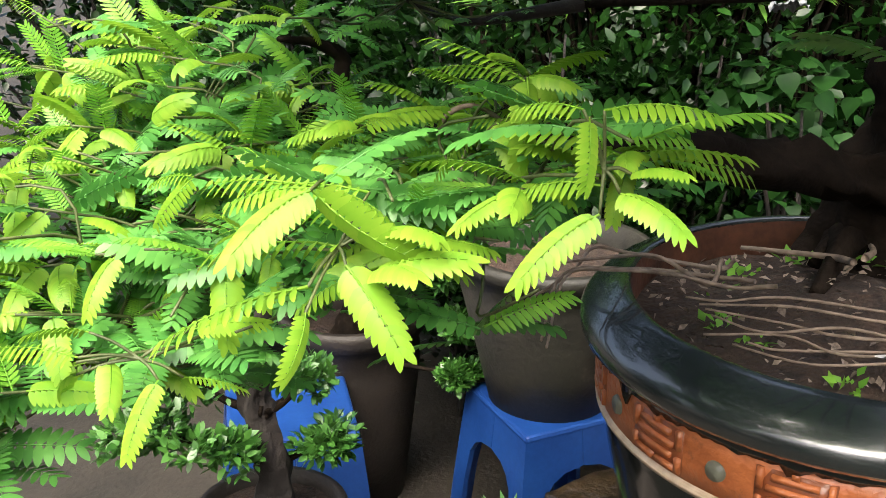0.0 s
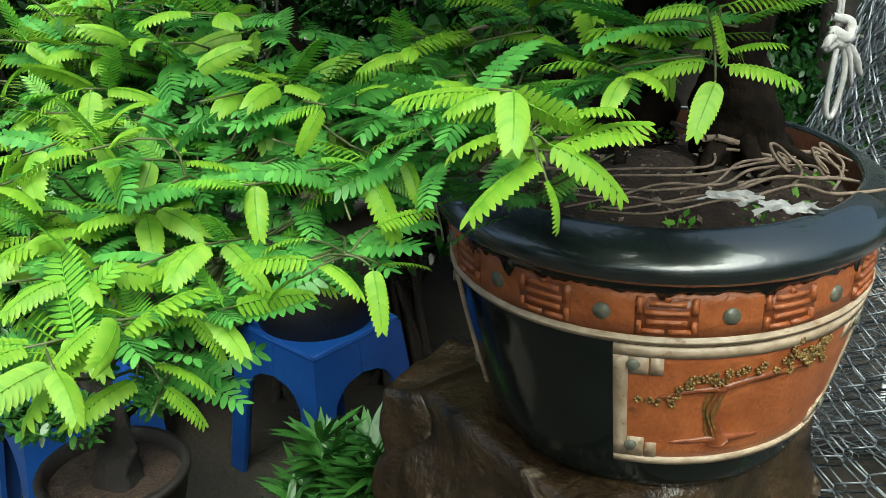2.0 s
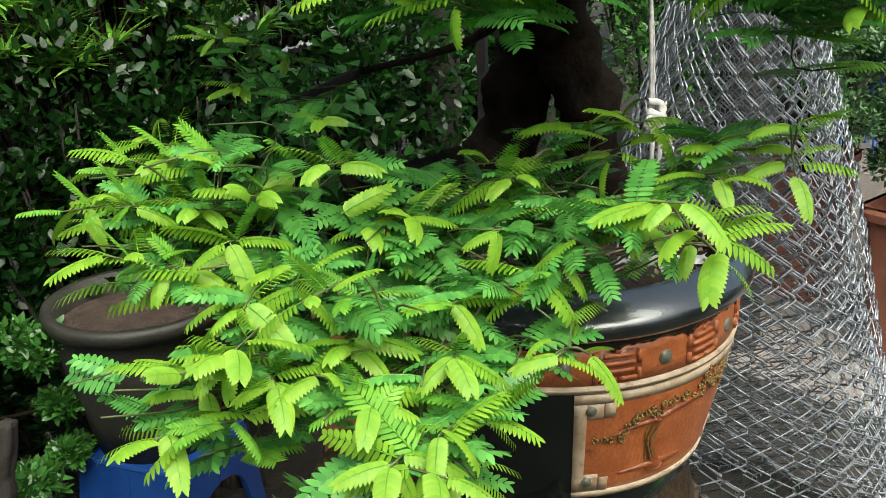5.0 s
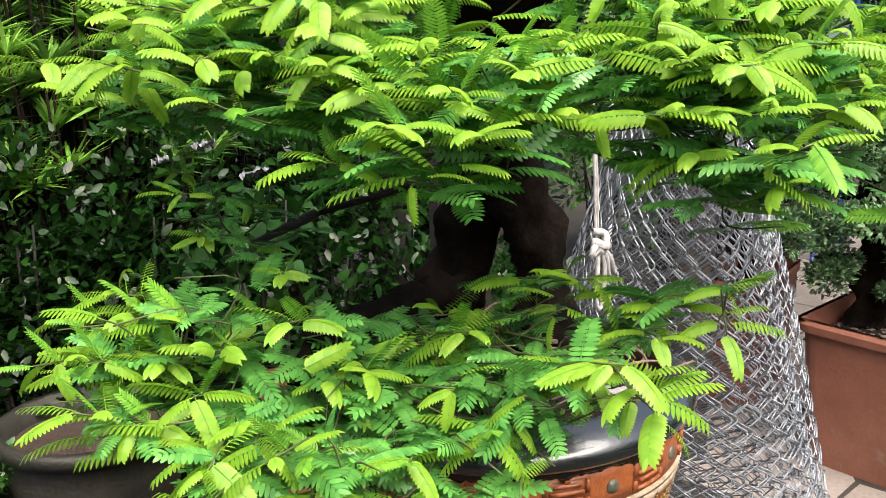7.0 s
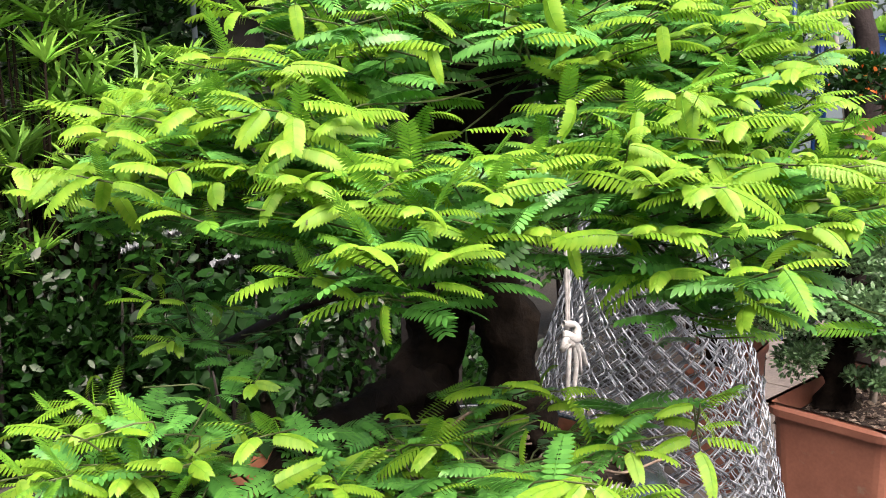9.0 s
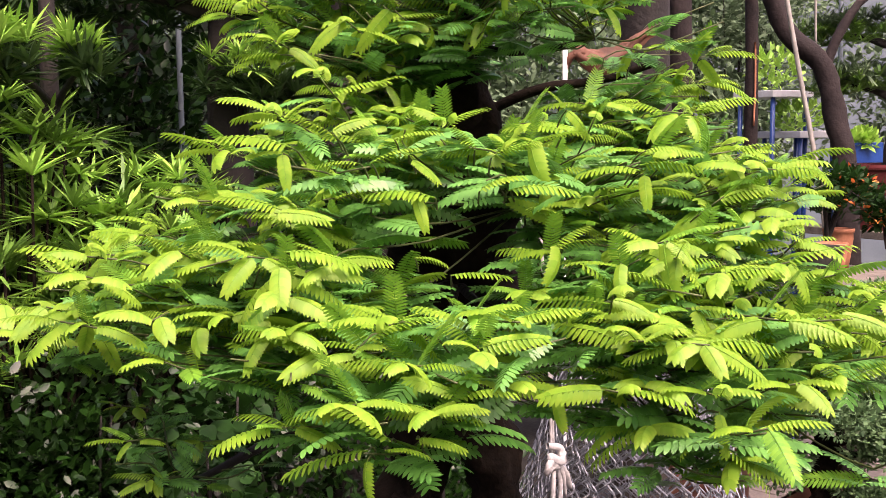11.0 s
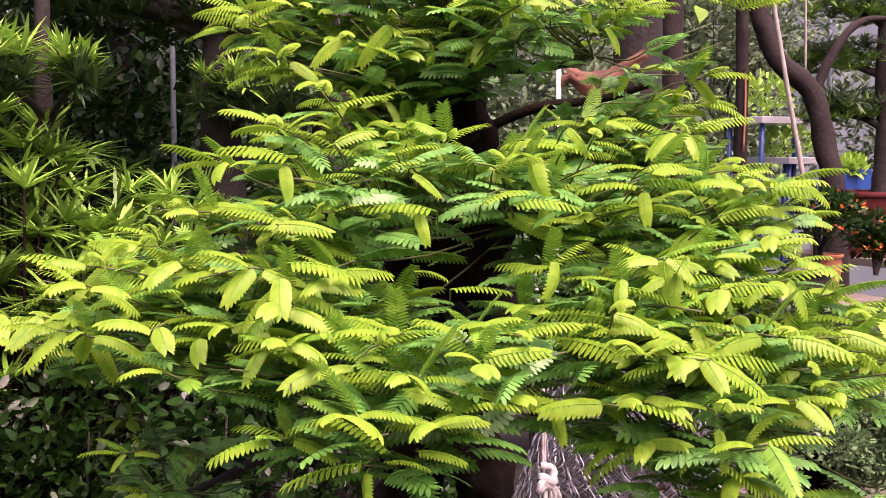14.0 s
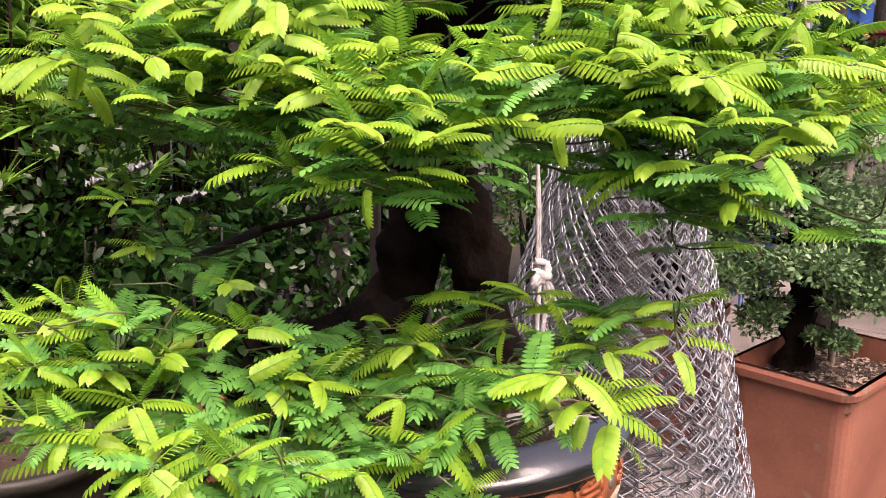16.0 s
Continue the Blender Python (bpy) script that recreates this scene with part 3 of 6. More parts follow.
# shoots that carry a star of young leaves at their end, pad by pad
LOW_ENDS = [(-0.363, 0.500, 1.236), (-0.400, 0.665, 1.222), (-0.333, 0.850, 1.288), (-0.270, 0.960, 1.355), (-0.202, 0.734, 1.332),
            (-0.262, 0.921, 1.310), (-0.294, 0.701, 1.296), (-0.246, 0.557, 1.257), (-0.120, 0.622, 1.319), (0.027, 0.616, 1.360), (-0.071, 0.592, 1.332), (-0.125, 0.754, 1.306),
            (-0.086, 0.564, 1.310), (-0.260, 0.700, 1.312), (-0.338, 0.738, 1.236), (-0.209, 0.595, 1.280), (0.037, 0.498, 1.348), (-0.274, 0.965, 1.288), (-0.324, 0.873, 1.375),
            (-0.263, 0.513, 1.228), (-0.372, 0.950, 1.330), (-0.145, 0.599, 1.328), (-0.138, 0.931, 1.316), (-0.440, 0.690, 1.215), (-0.330, 0.610, 1.255)]
# the largest stars hang free at the front: foot and tip of each young leaf
FRONT_STAR = [((-0.045, 0.479, 1.326), (-0.108, 0.464, 1.327)), ((-0.061, 0.442, 1.321), (-0.116, 0.413, 1.303)), ((-0.045, 0.458, 1.325), (-0.018, 0.406, 1.303)), ((-0.030, 0.480, 1.333), (0.0, 0.440, 1.346)),
              ((-0.061, 0.431, 1.313), (-0.063, 0.404, 1.294)), ((-0.034, 0.494, 1.334), (-0.091, 0.519, 1.333)), ((-0.037, 0.509, 1.345), (-0.092, 0.508, 1.343))]
RIM_STAR = [((0.072, 0.460, 1.363), (0.029, 0.477, 1.357)), ((0.079, 0.451, 1.362), (0.099, 0.407, 1.358)), ((0.070, 0.449, 1.353), (0.035, 0.414, 1.338)), ((0.085, 0.458, 1.369), (0.102, 0.429, 1.377)),
            ((0.063, 0.446, 1.398), (0.061, 0.430, 1.372)), ((0.061, 0.452, 1.400), (0.025, 0.470, 1.398)), ((0.070, 0.450, 1.400), (0.115, 0.430, 1.402))]
STOOL_STAR = [((-0.150, 0.499, 1.245), (-0.158, 0.462, 1.225)), ((-0.179, 0.513, 1.249), (-0.167, 0.473, 1.242)), ((-0.140, 0.512, 1.240), (-0.110, 0.512, 1.230)), ((-0.187, 0.509, 1.268), (-0.224, 0.508, 1.270)),
              ((-0.190, 0.497, 1.259), (-0.235, 0.502, 1.261)), ((-0.195, 0.505, 1.245), (-0.216, 0.528, 1.222)), ((-0.137, 0.528, 1.261), (-0.098, 0.524, 1.265))]
LOW_STAR = [((-0.305, 0.501, 1.200), (-0.344, 0.468, 1.195)), ((-0.327, 0.501, 1.221), (-0.380, 0.450, 1.223)), ((-0.290, 0.492, 1.196), (-0.271, 0.473, 1.174)), ((-0.294, 0.501, 1.209), (-0.265, 0.475, 1.201)),
            ((-0.313, 0.505, 1.226), (-0.266, 0.490, 1.257)), ((-0.269, 0.505, 1.236), (-0.255, 0.488, 1.211))]
STARS = [(FRONT_STAR, (-0.050, 0.475, 1.328)), (RIM_STAR, (0.072, 0.455, 1.372)), (STOOL_STAR, (-0.162, 0.510, 1.252)), (LOW_STAR, (-0.300, 0.503, 1.215))]
SIDE_ENDS = [(-0.015, 1.076, 1.412), (-0.131, 0.860, 1.384), (-0.116, 1.041, 1.395), (-0.06, 1.18, 1.45), (-0.165, 1.0, 1.46)]
MID_ENDS = [(-0.167, 0.627, 1.519), (0.025, 0.464, 1.530), (-0.106, 0.774, 1.540), (-0.079, 0.658, 1.583), (-0.045, 0.560, 1.566), (0.009, 0.543, 1.594), (0.029, 0.466, 1.569), (0.042, 0.515, 1.515),
            (0.050, 0.405, 1.537), (0.199, 0.383, 1.517), (0.097, 0.456, 1.603), (0.275, 0.479, 1.573), (-0.092, 0.741, 1.632), (-0.125, 1.144, 1.584), (-0.137, 1.224, 1.575), (-0.115, 1.004, 1.611),
            (-0.100, 0.935, 1.576), (-0.098, 0.971, 1.643), (-0.082, 1.143, 1.648), (-0.152, 1.124, 1.634), (0.179, 0.472, 1.659), (0.221, 0.396, 1.573), (0.105, 0.464, 1.625), (-0.089, 0.677, 1.566),
            (-0.178, 0.733, 1.525), (0.226, 0.513, 1.602), (0.327, 0.476, 1.560), (0.244, 0.398, 1.544), (0.199, 0.446, 1.500), (-0.070, 0.790, 1.573), (0.066, 0.400, 1.500), (-0.105, 0.555, 1.560)]
UPPER_ENDS = [(0.106, 0.486, 1.669), (-0.150, 0.752, 1.667), (0.058, 0.605, 1.686), (0.004, 0.871, 1.858), (-0.047, 0.888, 1.817), (-0.123, 0.781, 1.761), (-0.059, 0.723, 1.758), (0.064, 0.703, 1.775),
              (0.004, 0.736, 1.793), (0.008, 0.634, 1.744), (0.114, 0.660, 1.781), (0.155, 0.554, 1.759), (0.349, 0.609, 1.811), (0.201, 0.639, 1.805), (0.334, 0.544, 1.767), (0.221, 0.688, 1.712),
              (-0.155, 0.794, 1.675), (-0.103, 0.733, 1.665), (-0.133, 0.902, 1.723), (0.124, 0.504, 1.684), (0.043, 0.690, 1.651), (0.330, 0.560, 1.700), (0.270, 0.520, 1.720), (0.030, 0.960, 1.800)]
TOP_ENDS = [(0.25, 0.88, 2.065), (0.30, 0.84, 2.075), (0.20, 0.93, 2.05), (0.16, 0.99, 2.03), (0.36, 0.80, 2.04), (0.093, 1.032, 1.969), (0.083, 1.045, 1.913), (0.176, 0.975, 1.987), (0.225, 0.922, 2.024), (0.282, 0.854, 2.038), (0.330, 0.800, 1.995), (0.302, 0.852, 1.960), (0.212, 0.949, 1.959), (0.377, 0.728, 1.950), (0.13, 1.08, 1.94)]

# single young leaves that stand out from the pads, foot and tip
MID_SHOOTS = [((-0.164, 0.625, 1.521), (-0.218, 0.658, 1.503)), ((-0.166, 0.624, 1.514), (-0.183, 0.612, 1.487)), ((-0.15, 0.612, 1.528), (-0.192, 0.646, 1.564)), ((-0.155, 0.614, 1.521), (-0.142, 0.579, 1.523)),
              ((-0.135, 0.596, 1.53), (-0.121, 0.557, 1.525)), ((-0.107, 0.774, 1.536), (-0.157, 0.815, 1.549)), ((-0.105, 0.772, 1.538), (-0.072, 0.726, 1.571)), ((-0.123, 0.797, 1.555), (-0.155, 0.82, 1.591)),
              ((-0.084, 0.663, 1.582), (-0.113, 0.68, 1.609)), ((-0.077, 0.653, 1.574), (-0.051, 0.606, 1.585)), ((-0.115, 0.568, 1.569), (-0.151, 0.588, 1.581)), ((-0.113, 0.566, 1.566), (-0.088, 0.52, 1.579)),
              ((-0.115, 0.567, 1.564), (-0.152, 0.58, 1.551)), ((0.004, 0.542, 1.573), (0.018, 0.506, 1.577)), ((-0.021, 0.533, 1.559), (-0.035, 0.52, 1.542)), ((-0.035, 0.56, 1.599), (-0.076, 0.582, 1.602))]
EDGE_SHOOTS = [((0.054, 0.503, 1.52), (0.004, 0.528, 1.499)), ((0.042, 0.411, 1.528), (0.004, 0.425, 1.516)), ((0.048, 0.41, 1.547), (0.034, 0.397, 1.528)), ((0.043, 0.407, 1.519), (0.052, 0.366, 1.489)),
               ((0.031, 0.514, 1.575), (0.039, 0.477, 1.559)), ((0.073, 0.493, 1.611), (0.079, 0.459, 1.592)), ((0.271, 0.488, 1.587), (0.215, 0.522, 1.575)), ((0.068, 0.502, 1.618), (0.027, 0.524, 1.623)),
               ((0.077, 0.577, 1.663), (0.094, 0.526, 1.624)), ((0.032, 0.701, 1.645), (0.056, 0.651, 1.64)), ((0.009, 0.73, 1.663), (0.024, 0.69, 1.66)), ((-0.101, 0.932, 1.561), (-0.134, 0.939, 1.543)),
               ((-0.094, 0.745, 1.639), (-0.107, 0.729, 1.614)), ((-0.144, 0.75, 1.681), (-0.114, 0.692, 1.669)), ((0.194, 0.454, 1.654), (0.15, 0.479, 1.65)), ((0.107, 0.485, 1.671), (0.087, 0.476, 1.646)),
               ((0.201, 0.384, 1.527), (0.156, 0.414, 1.539))]
LOW_SHOOTS = [((-0.268, 0.928, 1.31), (-0.324, 0.958, 1.291)), ((-0.252, 0.911, 1.31), (-0.28, 0.936, 1.361)), ((-0.33, 0.882, 1.382), (-0.37, 0.905, 1.396)), ((-0.279, 0.978, 1.308), (-0.333, 1.016, 1.31)),
              ((-0.238, 0.893, 1.301), (-0.2, 0.846, 1.329)), ((-0.207, 0.738, 1.33), (-0.179, 0.696, 1.352)), ((-0.291, 0.697, 1.294), (-0.337, 0.714, 1.273)), ((-0.291, 0.697, 1.294), (-0.283, 0.658, 1.271)),
              ((-0.281, 0.692, 1.305), (-0.258, 0.655, 1.332)), ((-0.306, 0.819, 1.279), (-0.361, 0.855, 1.282)), ((-0.307, 0.818, 1.274), (-0.296, 0.781, 1.264)), ((-0.324, 0.832, 1.264), (-0.38, 0.866, 1.256)),
              ((-0.354, 0.866, 1.274), (-0.409, 0.898, 1.269))]
BOWL_SHOOTS = [((-0.104, 0.729, 1.298), (-0.133, 0.732, 1.285)), ((-0.106, 0.734, 1.304), (-0.081, 0.701, 1.344)), ((-0.147, 0.6, 1.327), (-0.18, 0.61, 1.321)), ((-0.147, 0.6, 1.327), (-0.165, 0.588, 1.304)),
               ((-0.115, 0.619, 1.326), (-0.091, 0.578, 1.34)), ((-0.072, 0.594, 1.334), (-0.053, 0.555, 1.34)), ((-0.086, 0.565, 1.312), (-0.124, 0.574, 1.293)), ((-0.098, 0.569, 1.289), (-0.099, 0.539, 1.268)),
               ((0.032, 0.61, 1.357), (0.045, 0.567, 1.336)), ((0.022, 0.617, 1.349), (-0.0, 0.61, 1.33)), ((0.026, 0.62, 1.369), (-0.013, 0.643, 1.383))]
UPPER_SHOOTS = [((-0.079, 0.748, 1.785), (-0.117, 0.77, 1.807)), ((-0.115, 0.773, 1.777), (-0.167, 0.811, 1.786)), ((-0.121, 0.779, 1.772), (-0.13, 0.765, 1.75)), ((-0.083, 0.752, 1.791), (-0.066, 0.711, 1.807)),
                ((-0.066, 0.731, 1.761), (-0.105, 0.753, 1.759)), ((-0.059, 0.723, 1.761), (-0.038, 0.678, 1.777)), ((-0.004, 0.744, 1.784), (0.016, 0.7, 1.79)), ((0.007, 0.731, 1.764), (0.01, 0.703, 1.742)),
                ((0.004, 0.639, 1.734), (0.021, 0.597, 1.756)), ((-0.025, 0.671, 1.728), (-0.078, 0.711, 1.732)), ((-0.031, 0.689, 1.728), (-0.04, 0.676, 1.713)), ((0.012, 0.631, 1.766), (0.028, 0.59, 1.779))]
CROWN_SHOOTS = [((0.181, 0.662, 1.792), (0.13, 0.697, 1.789)), ((0.181, 0.662, 1.814), (0.186, 0.632, 1.783)), ((0.068, 0.698, 1.772), (0.042, 0.707, 1.796)), ((0.155, 0.554, 1.75), (0.105, 0.589, 1.751)),
                ((0.155, 0.554, 1.756), (0.179, 0.503, 1.751)), ((0.157, 0.551, 1.747), (0.145, 0.541, 1.724)), ((0.159, 0.55, 1.77), (0.174, 0.51, 1.776)), ((0.195, 0.718, 1.707), (0.207, 0.679, 1.68)),
                ((0.021, 0.618, 1.734), (0.048, 0.564, 1.736)), ((-0.124, 0.78, 1.718), (-0.169, 0.809, 1.73)), ((-0.128, 0.784, 1.715), (-0.108, 0.738, 1.705))]
TOP_SHOOTS = [((0.29, 0.843, 2.002), (0.237, 0.88, 1.986)), ((0.274, 0.886, 1.975), (0.296, 0.838, 2.005)), ((0.263, 0.896, 1.953), (0.211, 0.937, 1.957)), ((0.287, 0.868, 1.953), (0.28, 0.853, 1.928)),
              ((0.312, 0.841, 1.96), (0.323, 0.804, 1.947)), ((0.064, 1.065, 1.962), (0.02, 1.093, 1.971)), ((0.092, 1.033, 1.891), (0.042, 1.068, 1.887)), ((0.206, 0.943, 2.009), (0.156, 0.984, 2.027)),
              ((0.349, 0.778, 1.995), (0.379, 0.722, 1.974)), ((0.367, 0.79, 2.016), (0.322, 0.821, 2.036)), ((0.241, 0.916, 1.974), (0.202, 0.94, 1.998)), ((0.147, 1.062, 1.955), (0.095, 1.099, 1.938))]
# hollow in the crown where the trunk shows
HOLLOW = [(0.0, 0.64, 1.66, 0.075), (0.13, 0.76, 1.65, 0.105), (0.27, 0.88, 1.64, 0.12)]
PAD_LEAVES = [(LOW_SHOOTS + BOWL_SHOOTS, 1.26), (MID_SHOOTS + EDGE_SHOOTS, 1.56), (UPPER_SHOOTS + CROWN_SHOOTS, 1.70), (TOP_SHOOTS, 1.93)]


def bonsai():
    tree = thing("tamarind_bonsai", "large tamarind bonsai with bright young leaves in layered pads", "tree")
    tube("trunk", [(0.545, 1.28, 1.02, 0.080), (0.555, 1.275, 1.12, 0.058), (0.57, 1.24, 1.25, 0.052), (0.565, 1.18, 1.40, 0.080), (0.51, 1.12, 1.55, 0.10), (0.47, 1.06, 1.68, 0.08), (0.44, 1.03, 1.79, 0.05), (0.40, 1.0, 1.90, 0.035), (0.34, 0.97, 1.98, 0.02)], bark_dark, tree, 24, 9, 0.45, "thick black wet trunk")
    tube("trunk_leg", [(0.62, 1.09, 1.02, 0.075), (0.61, 1.10, 1.13, 0.055), (0.60, 1.12, 1.27, 0.052), (0.57, 1.17, 1.40, 0.065)], bark_dark, tree, 20, 9, 0.45)
    for k, (x, y) in enumerate(((0.50, 1.02), (0.56, 0.96), (0.66, 0.98), (0.45, 1.20), (0.42, 1.10))):
        sx, sy = (0.61, 1.10) if k < 3 else (0.53, 1.28)
        tube("root_buttress", [(sx, sy, 1.072, 0.026), ((sx + x) / 2, (sy + y) / 2, 1.060, 0.015), (x, y, 1.045, 0.008)], bark_dark, tree, 10, 6, 0.45)
    tube("fork", [(0.43, 1.02, 1.80, 0.04), (0.36, 1.06, 1.88, 0.034), (0.30, 1.10, 1.95, 0.028)], bark_dark, tree, 10, 6, 0.3)
    tube("fork", [(0.43, 1.03, 1.78, 0.016), (0.455, 0.98, 1.83, 0.008), (0.50, 0.92, 1.858, 0.007), (0.54, 0.85, 1.868, 0.006), (0.57, 0.78, 1.89, 0.005)], bark_dark, tree, 10, 6, 0.35)
    tube("main_bough", [(0.54, 1.23, 1.14, 0.034), (0.36, 1.14, 1.19, 0.024), (0.18, 1.03, 1.235, 0.022), (0.03, 0.93, 1.262, 0.024), (-0.06, 0.885, 1.268, 0.027), (-0.115, 0.868, 1.252, 0.018)], bark_dark, tree, 14, 9, 0.7, "crooked low bough with rough dark bark")
    tube("main_bough", [(0.53, 1.17, 1.42, 0.014), (0.36, 1.16, 1.37, 0.007), (0.15, 1.15, 1.36, 0.004)], bark_dark, tree, 9, 6, 0.4)
    tube("limb", [(-0.075, 0.875, 1.285, 0.010), (-0.088, 0.885, 1.315, 0.008), (-0.086, 0.90, 1.345, 0.007), (-0.105, 0.875, 1.362, 0.004), (-0.131, 0.845, 1.370, 0.002)], bark_dark, tree, 8, 6, 0.4)
    twigs = []
    leaves = {0: [], 1: [], 2: []}
    local = np.random.default_rng(3)

    def star(end, root, hub, size, fresh):
        """One shoot: flat old leaves along its stem and, if fresh, a star of drooping young leaves at its end."""
        away = np.array([end[0] - root[0], end[1] - root[1]])
        base = math.atan2(away[1], away[0]) + local.normal(0, 0.3)
        way = np.array([math.cos(base), math.sin(base), 0.25 + 0.15 * local.normal()])
        back = end - way * 0.075 * size
        twigs.append(smooth_line([(*(hub + (back - hub) * 0.05), 0.0014), (*(back * 0.6 + hub * 0.4 - np.array([0, 0, 0.012])), 0.0012), (*back, 0.0011), (*end, 0.0009)], 3))
        side = 1 if local.random() < 0.5 else -1
        if fresh:
            count = local.integers(4, 7)
            for k in range(count):
                u = k / (count - 1)
                turn = side * (1 - 2 * (k % 2)) * (1.95 - 1.75 * u) + local.normal(0, 0.2)
                at = back + (end - back) * (0.52 + 0.48 * u)
                young = 0 if local.random() < 0.9 else 1
                rise = 0.22 + 0.22 * local.normal() - (0.7 if local.random() < 0.17 else 0.0)
                leaves[young].append((at, (math.cos(base + turn), math.sin(base + turn), rise), size * (0.68 + 0.40 * local.random())))
            if local.random() < 0.45:
                turn = base + local.normal(0, 1.0)
                leaves[1].append((back + (end - back) * 0.6, (math.cos(turn), math.sin(turn), 1.1), size * (0.8 + 0.3 * local.random())))
        for k in range(local.integers(3, 6) if fresh else local.integers(4, 7)):
            turn = side * (1 - 2 * (k % 2)) * local.uniform(0.7, 2.3) + local.normal(0, 0.2)
            at = back + (end - back) * local.uniform(-0.55, 0.45) - np.array([0, 0, 0.012 * local.random()])
            leaves[2 if local.random() < 0.93 else 1].append((at, (math.cos(base + turn), math.sin(base + turn), 0.12 + 0.2 * local.normal()), size * (0.78 + 0.4 * local.random())))

    for clumps, ends, root, height, fill, size in ((LOW + LOWER, LOW_ENDS, (-0.05, 0.86), 1.26, 0.85, 0.92), (SIDE, SIDE_ENDS, (0.15, 1.15), 1.36, 0.0, 0.62), (MID, MID_ENDS, (0.48, 1.08), 1.56, 1.8, 0.95),
                                                   (UPPER, UPPER_ENDS, (0.46, 1.05), 1.70, 1.8, 0.95), (TOP, TOP_ENDS, (0.36, 0.98), 1.93, 1.4, 0.90)):
        start = np.array([*root, height])
        order = sorted(clumps, key=lambda c: math.atan2(c[1] - root[1], c[0] - root[0]) % (2 * math.pi))
        hubs = []
        for group in [order[g:g + 5] for g in range(0, len(order), 5)]:
            hub = np.mean([c[:3] for c in group], axis=0) * 0.72 + start * 0.28 - np.array([0, 0, 0.035])
            half = start * 0.5 + hub * 0.5 + np.array([0.03, 0.03, 0.02]) * local.normal(size=3)
            tube("limb", [(*start, 0.008), (*half, 0.0045), (*hub, 0.0026)], bark_brown, tree, 8, 6, 0.25)
            hubs.append(hub)
        hubs = np.array(hubs)
        taken = [np.array(e) for e in ends]
        plan = [(e, True) for e in taken]
        for x, y, z, r in clumps:
            for k in range(int((4 + 1500 * r * r) * fill)):
                a, q = local.random() * 2 * np.pi, math.sqrt(local.random())
                spot = np.array([x + r * q * math.cos(a), y + r * q * math.sin(a), z + 0.4 * r * (1 - q * q) - 0.2 * r + 0.018 * local.normal()])
                if min(np.linalg.norm(spot - e) for e in taken) > (0.038 if height < 1.4 else 0.037):
                    taken.append(spot)
                    plan.append((spot, local.random() < (0.6 if height < 1.4 else 0.62)))
        for e in [p for p, fresh in plan if fresh]:
            if local.random() < 0.7:
                in_ = start - e
                plan.append((e + in_ / np.linalg.norm(in_) * local.uniform(0.03, 0.07) + local.normal(0, 0.02, 3) - np.array([0, 0, 0.022]), False))
        if height < 1.3:
            for rows, hub in STARS:
                end = np.array(hub)
                plan.append((end + np.array([0.0, 0.012, -0.006]), False))
                taken.append(end)
                for k, (foot, tip) in enumerate(rows):
                    foot, chord = np.array(foot), np.array(tip) - np.array(foot)
                    long = np.linalg.norm(chord)
                    leaves[0].append((foot, chord / long + np.array([0, 0, 0.12]), long / 0.062))
                    twigs.append(smooth_line([(*end, 0.0010), (*((end + foot) / 2 + np.array([0, 0, 0.002])), 0.0009), (*foot, 0.0008)], 3))
            leaves[1].append((np.array([-0.334, 0.502, 1.230]), (0.05, 0.97, 0.30), 1.35))
            leaves[1].append((np.array([0.09, 0.46, 1.385]), (0.85, -0.2, 0.25), 1.0))
        feet = []
        for foot, tip in [row for rows, level in PAD_LEAVES for row in rows if level == height]:
            foot, chord = np.array(foot), np.array(tip) - np.array(foot)
            long = np.linalg.norm(chord)
            feet.append(foot)
            leaves[0].append((foot, chord / long + np.array([0, 0, 0.12]), max(0.6, long / 0.062)))
            inward = start - foot
            back = foot + inward / np.linalg.norm(inward) * 0.035 - np.array([0, 0, 0.012])
            twigs.append(smooth_line([(*back, 0.0011), (*((back + foot) / 2 + np.array([0, 0, 0.003])), 0.0010), (*foot, 0.0008)], 3))
        feet = np.array(feet) if feet else np.full((1, 3), 9.0)
        plan = [row for row in plan if all(np.linalg.norm(row[0] - np.array(h[:3])) > h[3] for h in HOLLOW)]
        for end, fresh in plan:
            fresh = fresh and np.linalg.norm(feet - end, axis=1).min() > 0.024
            hub = hubs[np.argmin(np.linalg.norm(hubs - end, axis=1))]
            star(end, root, hub, size, fresh)
    shoot = smooth_line([(0.38, 0.79, 1.965, 0.0020), (0.42, 0.72, 1.985, 0.0018), (0.46, 0.65, 1.985, 0.0014), (0.495, 0.60, 1.965, 0.0010)], 5)
    twigs.append(shoot)
    for k, row in enumerate(shoot[4::2]):
        way = np.array([0.75, -0.65]) if k > 4 else np.array([0.1, 0.9]) * (1 if k % 2 else -0.8) + np.array([0.5, -0.4])
        leaves[0 if k > 1 else 1].append((row[:3], (way[0], way[1], 0.35 if k % 2 else 0.1), 1.0))
    v, f = joined([tube_arrays(t, 5) for t in twigs])
    put("twig_work", quads("twig_work", v, f), twig_green, tree)["kind"] = "stuff"
    for age, rows in leaves.items():
        templates, mat = KINDS[age]
        place = np.array([r[0] for r in rows])
        ahead = np.array([r[1] for r in rows])
        size = np.array([r[2] for r in rows])
        up = np.array([0, 0, 1.0]) + local.normal(0, 0.36, (len(rows), 3))
        poses = frames_of(place, ahead, up)
        near = (place[:, 0] < -0.02) & (place[:, 1] < 0.62) & (np.arange(len(rows)) % 2 == 0)
        near &= np.cumsum(near) <= (140, 60, 60)[age]
        meshes = []
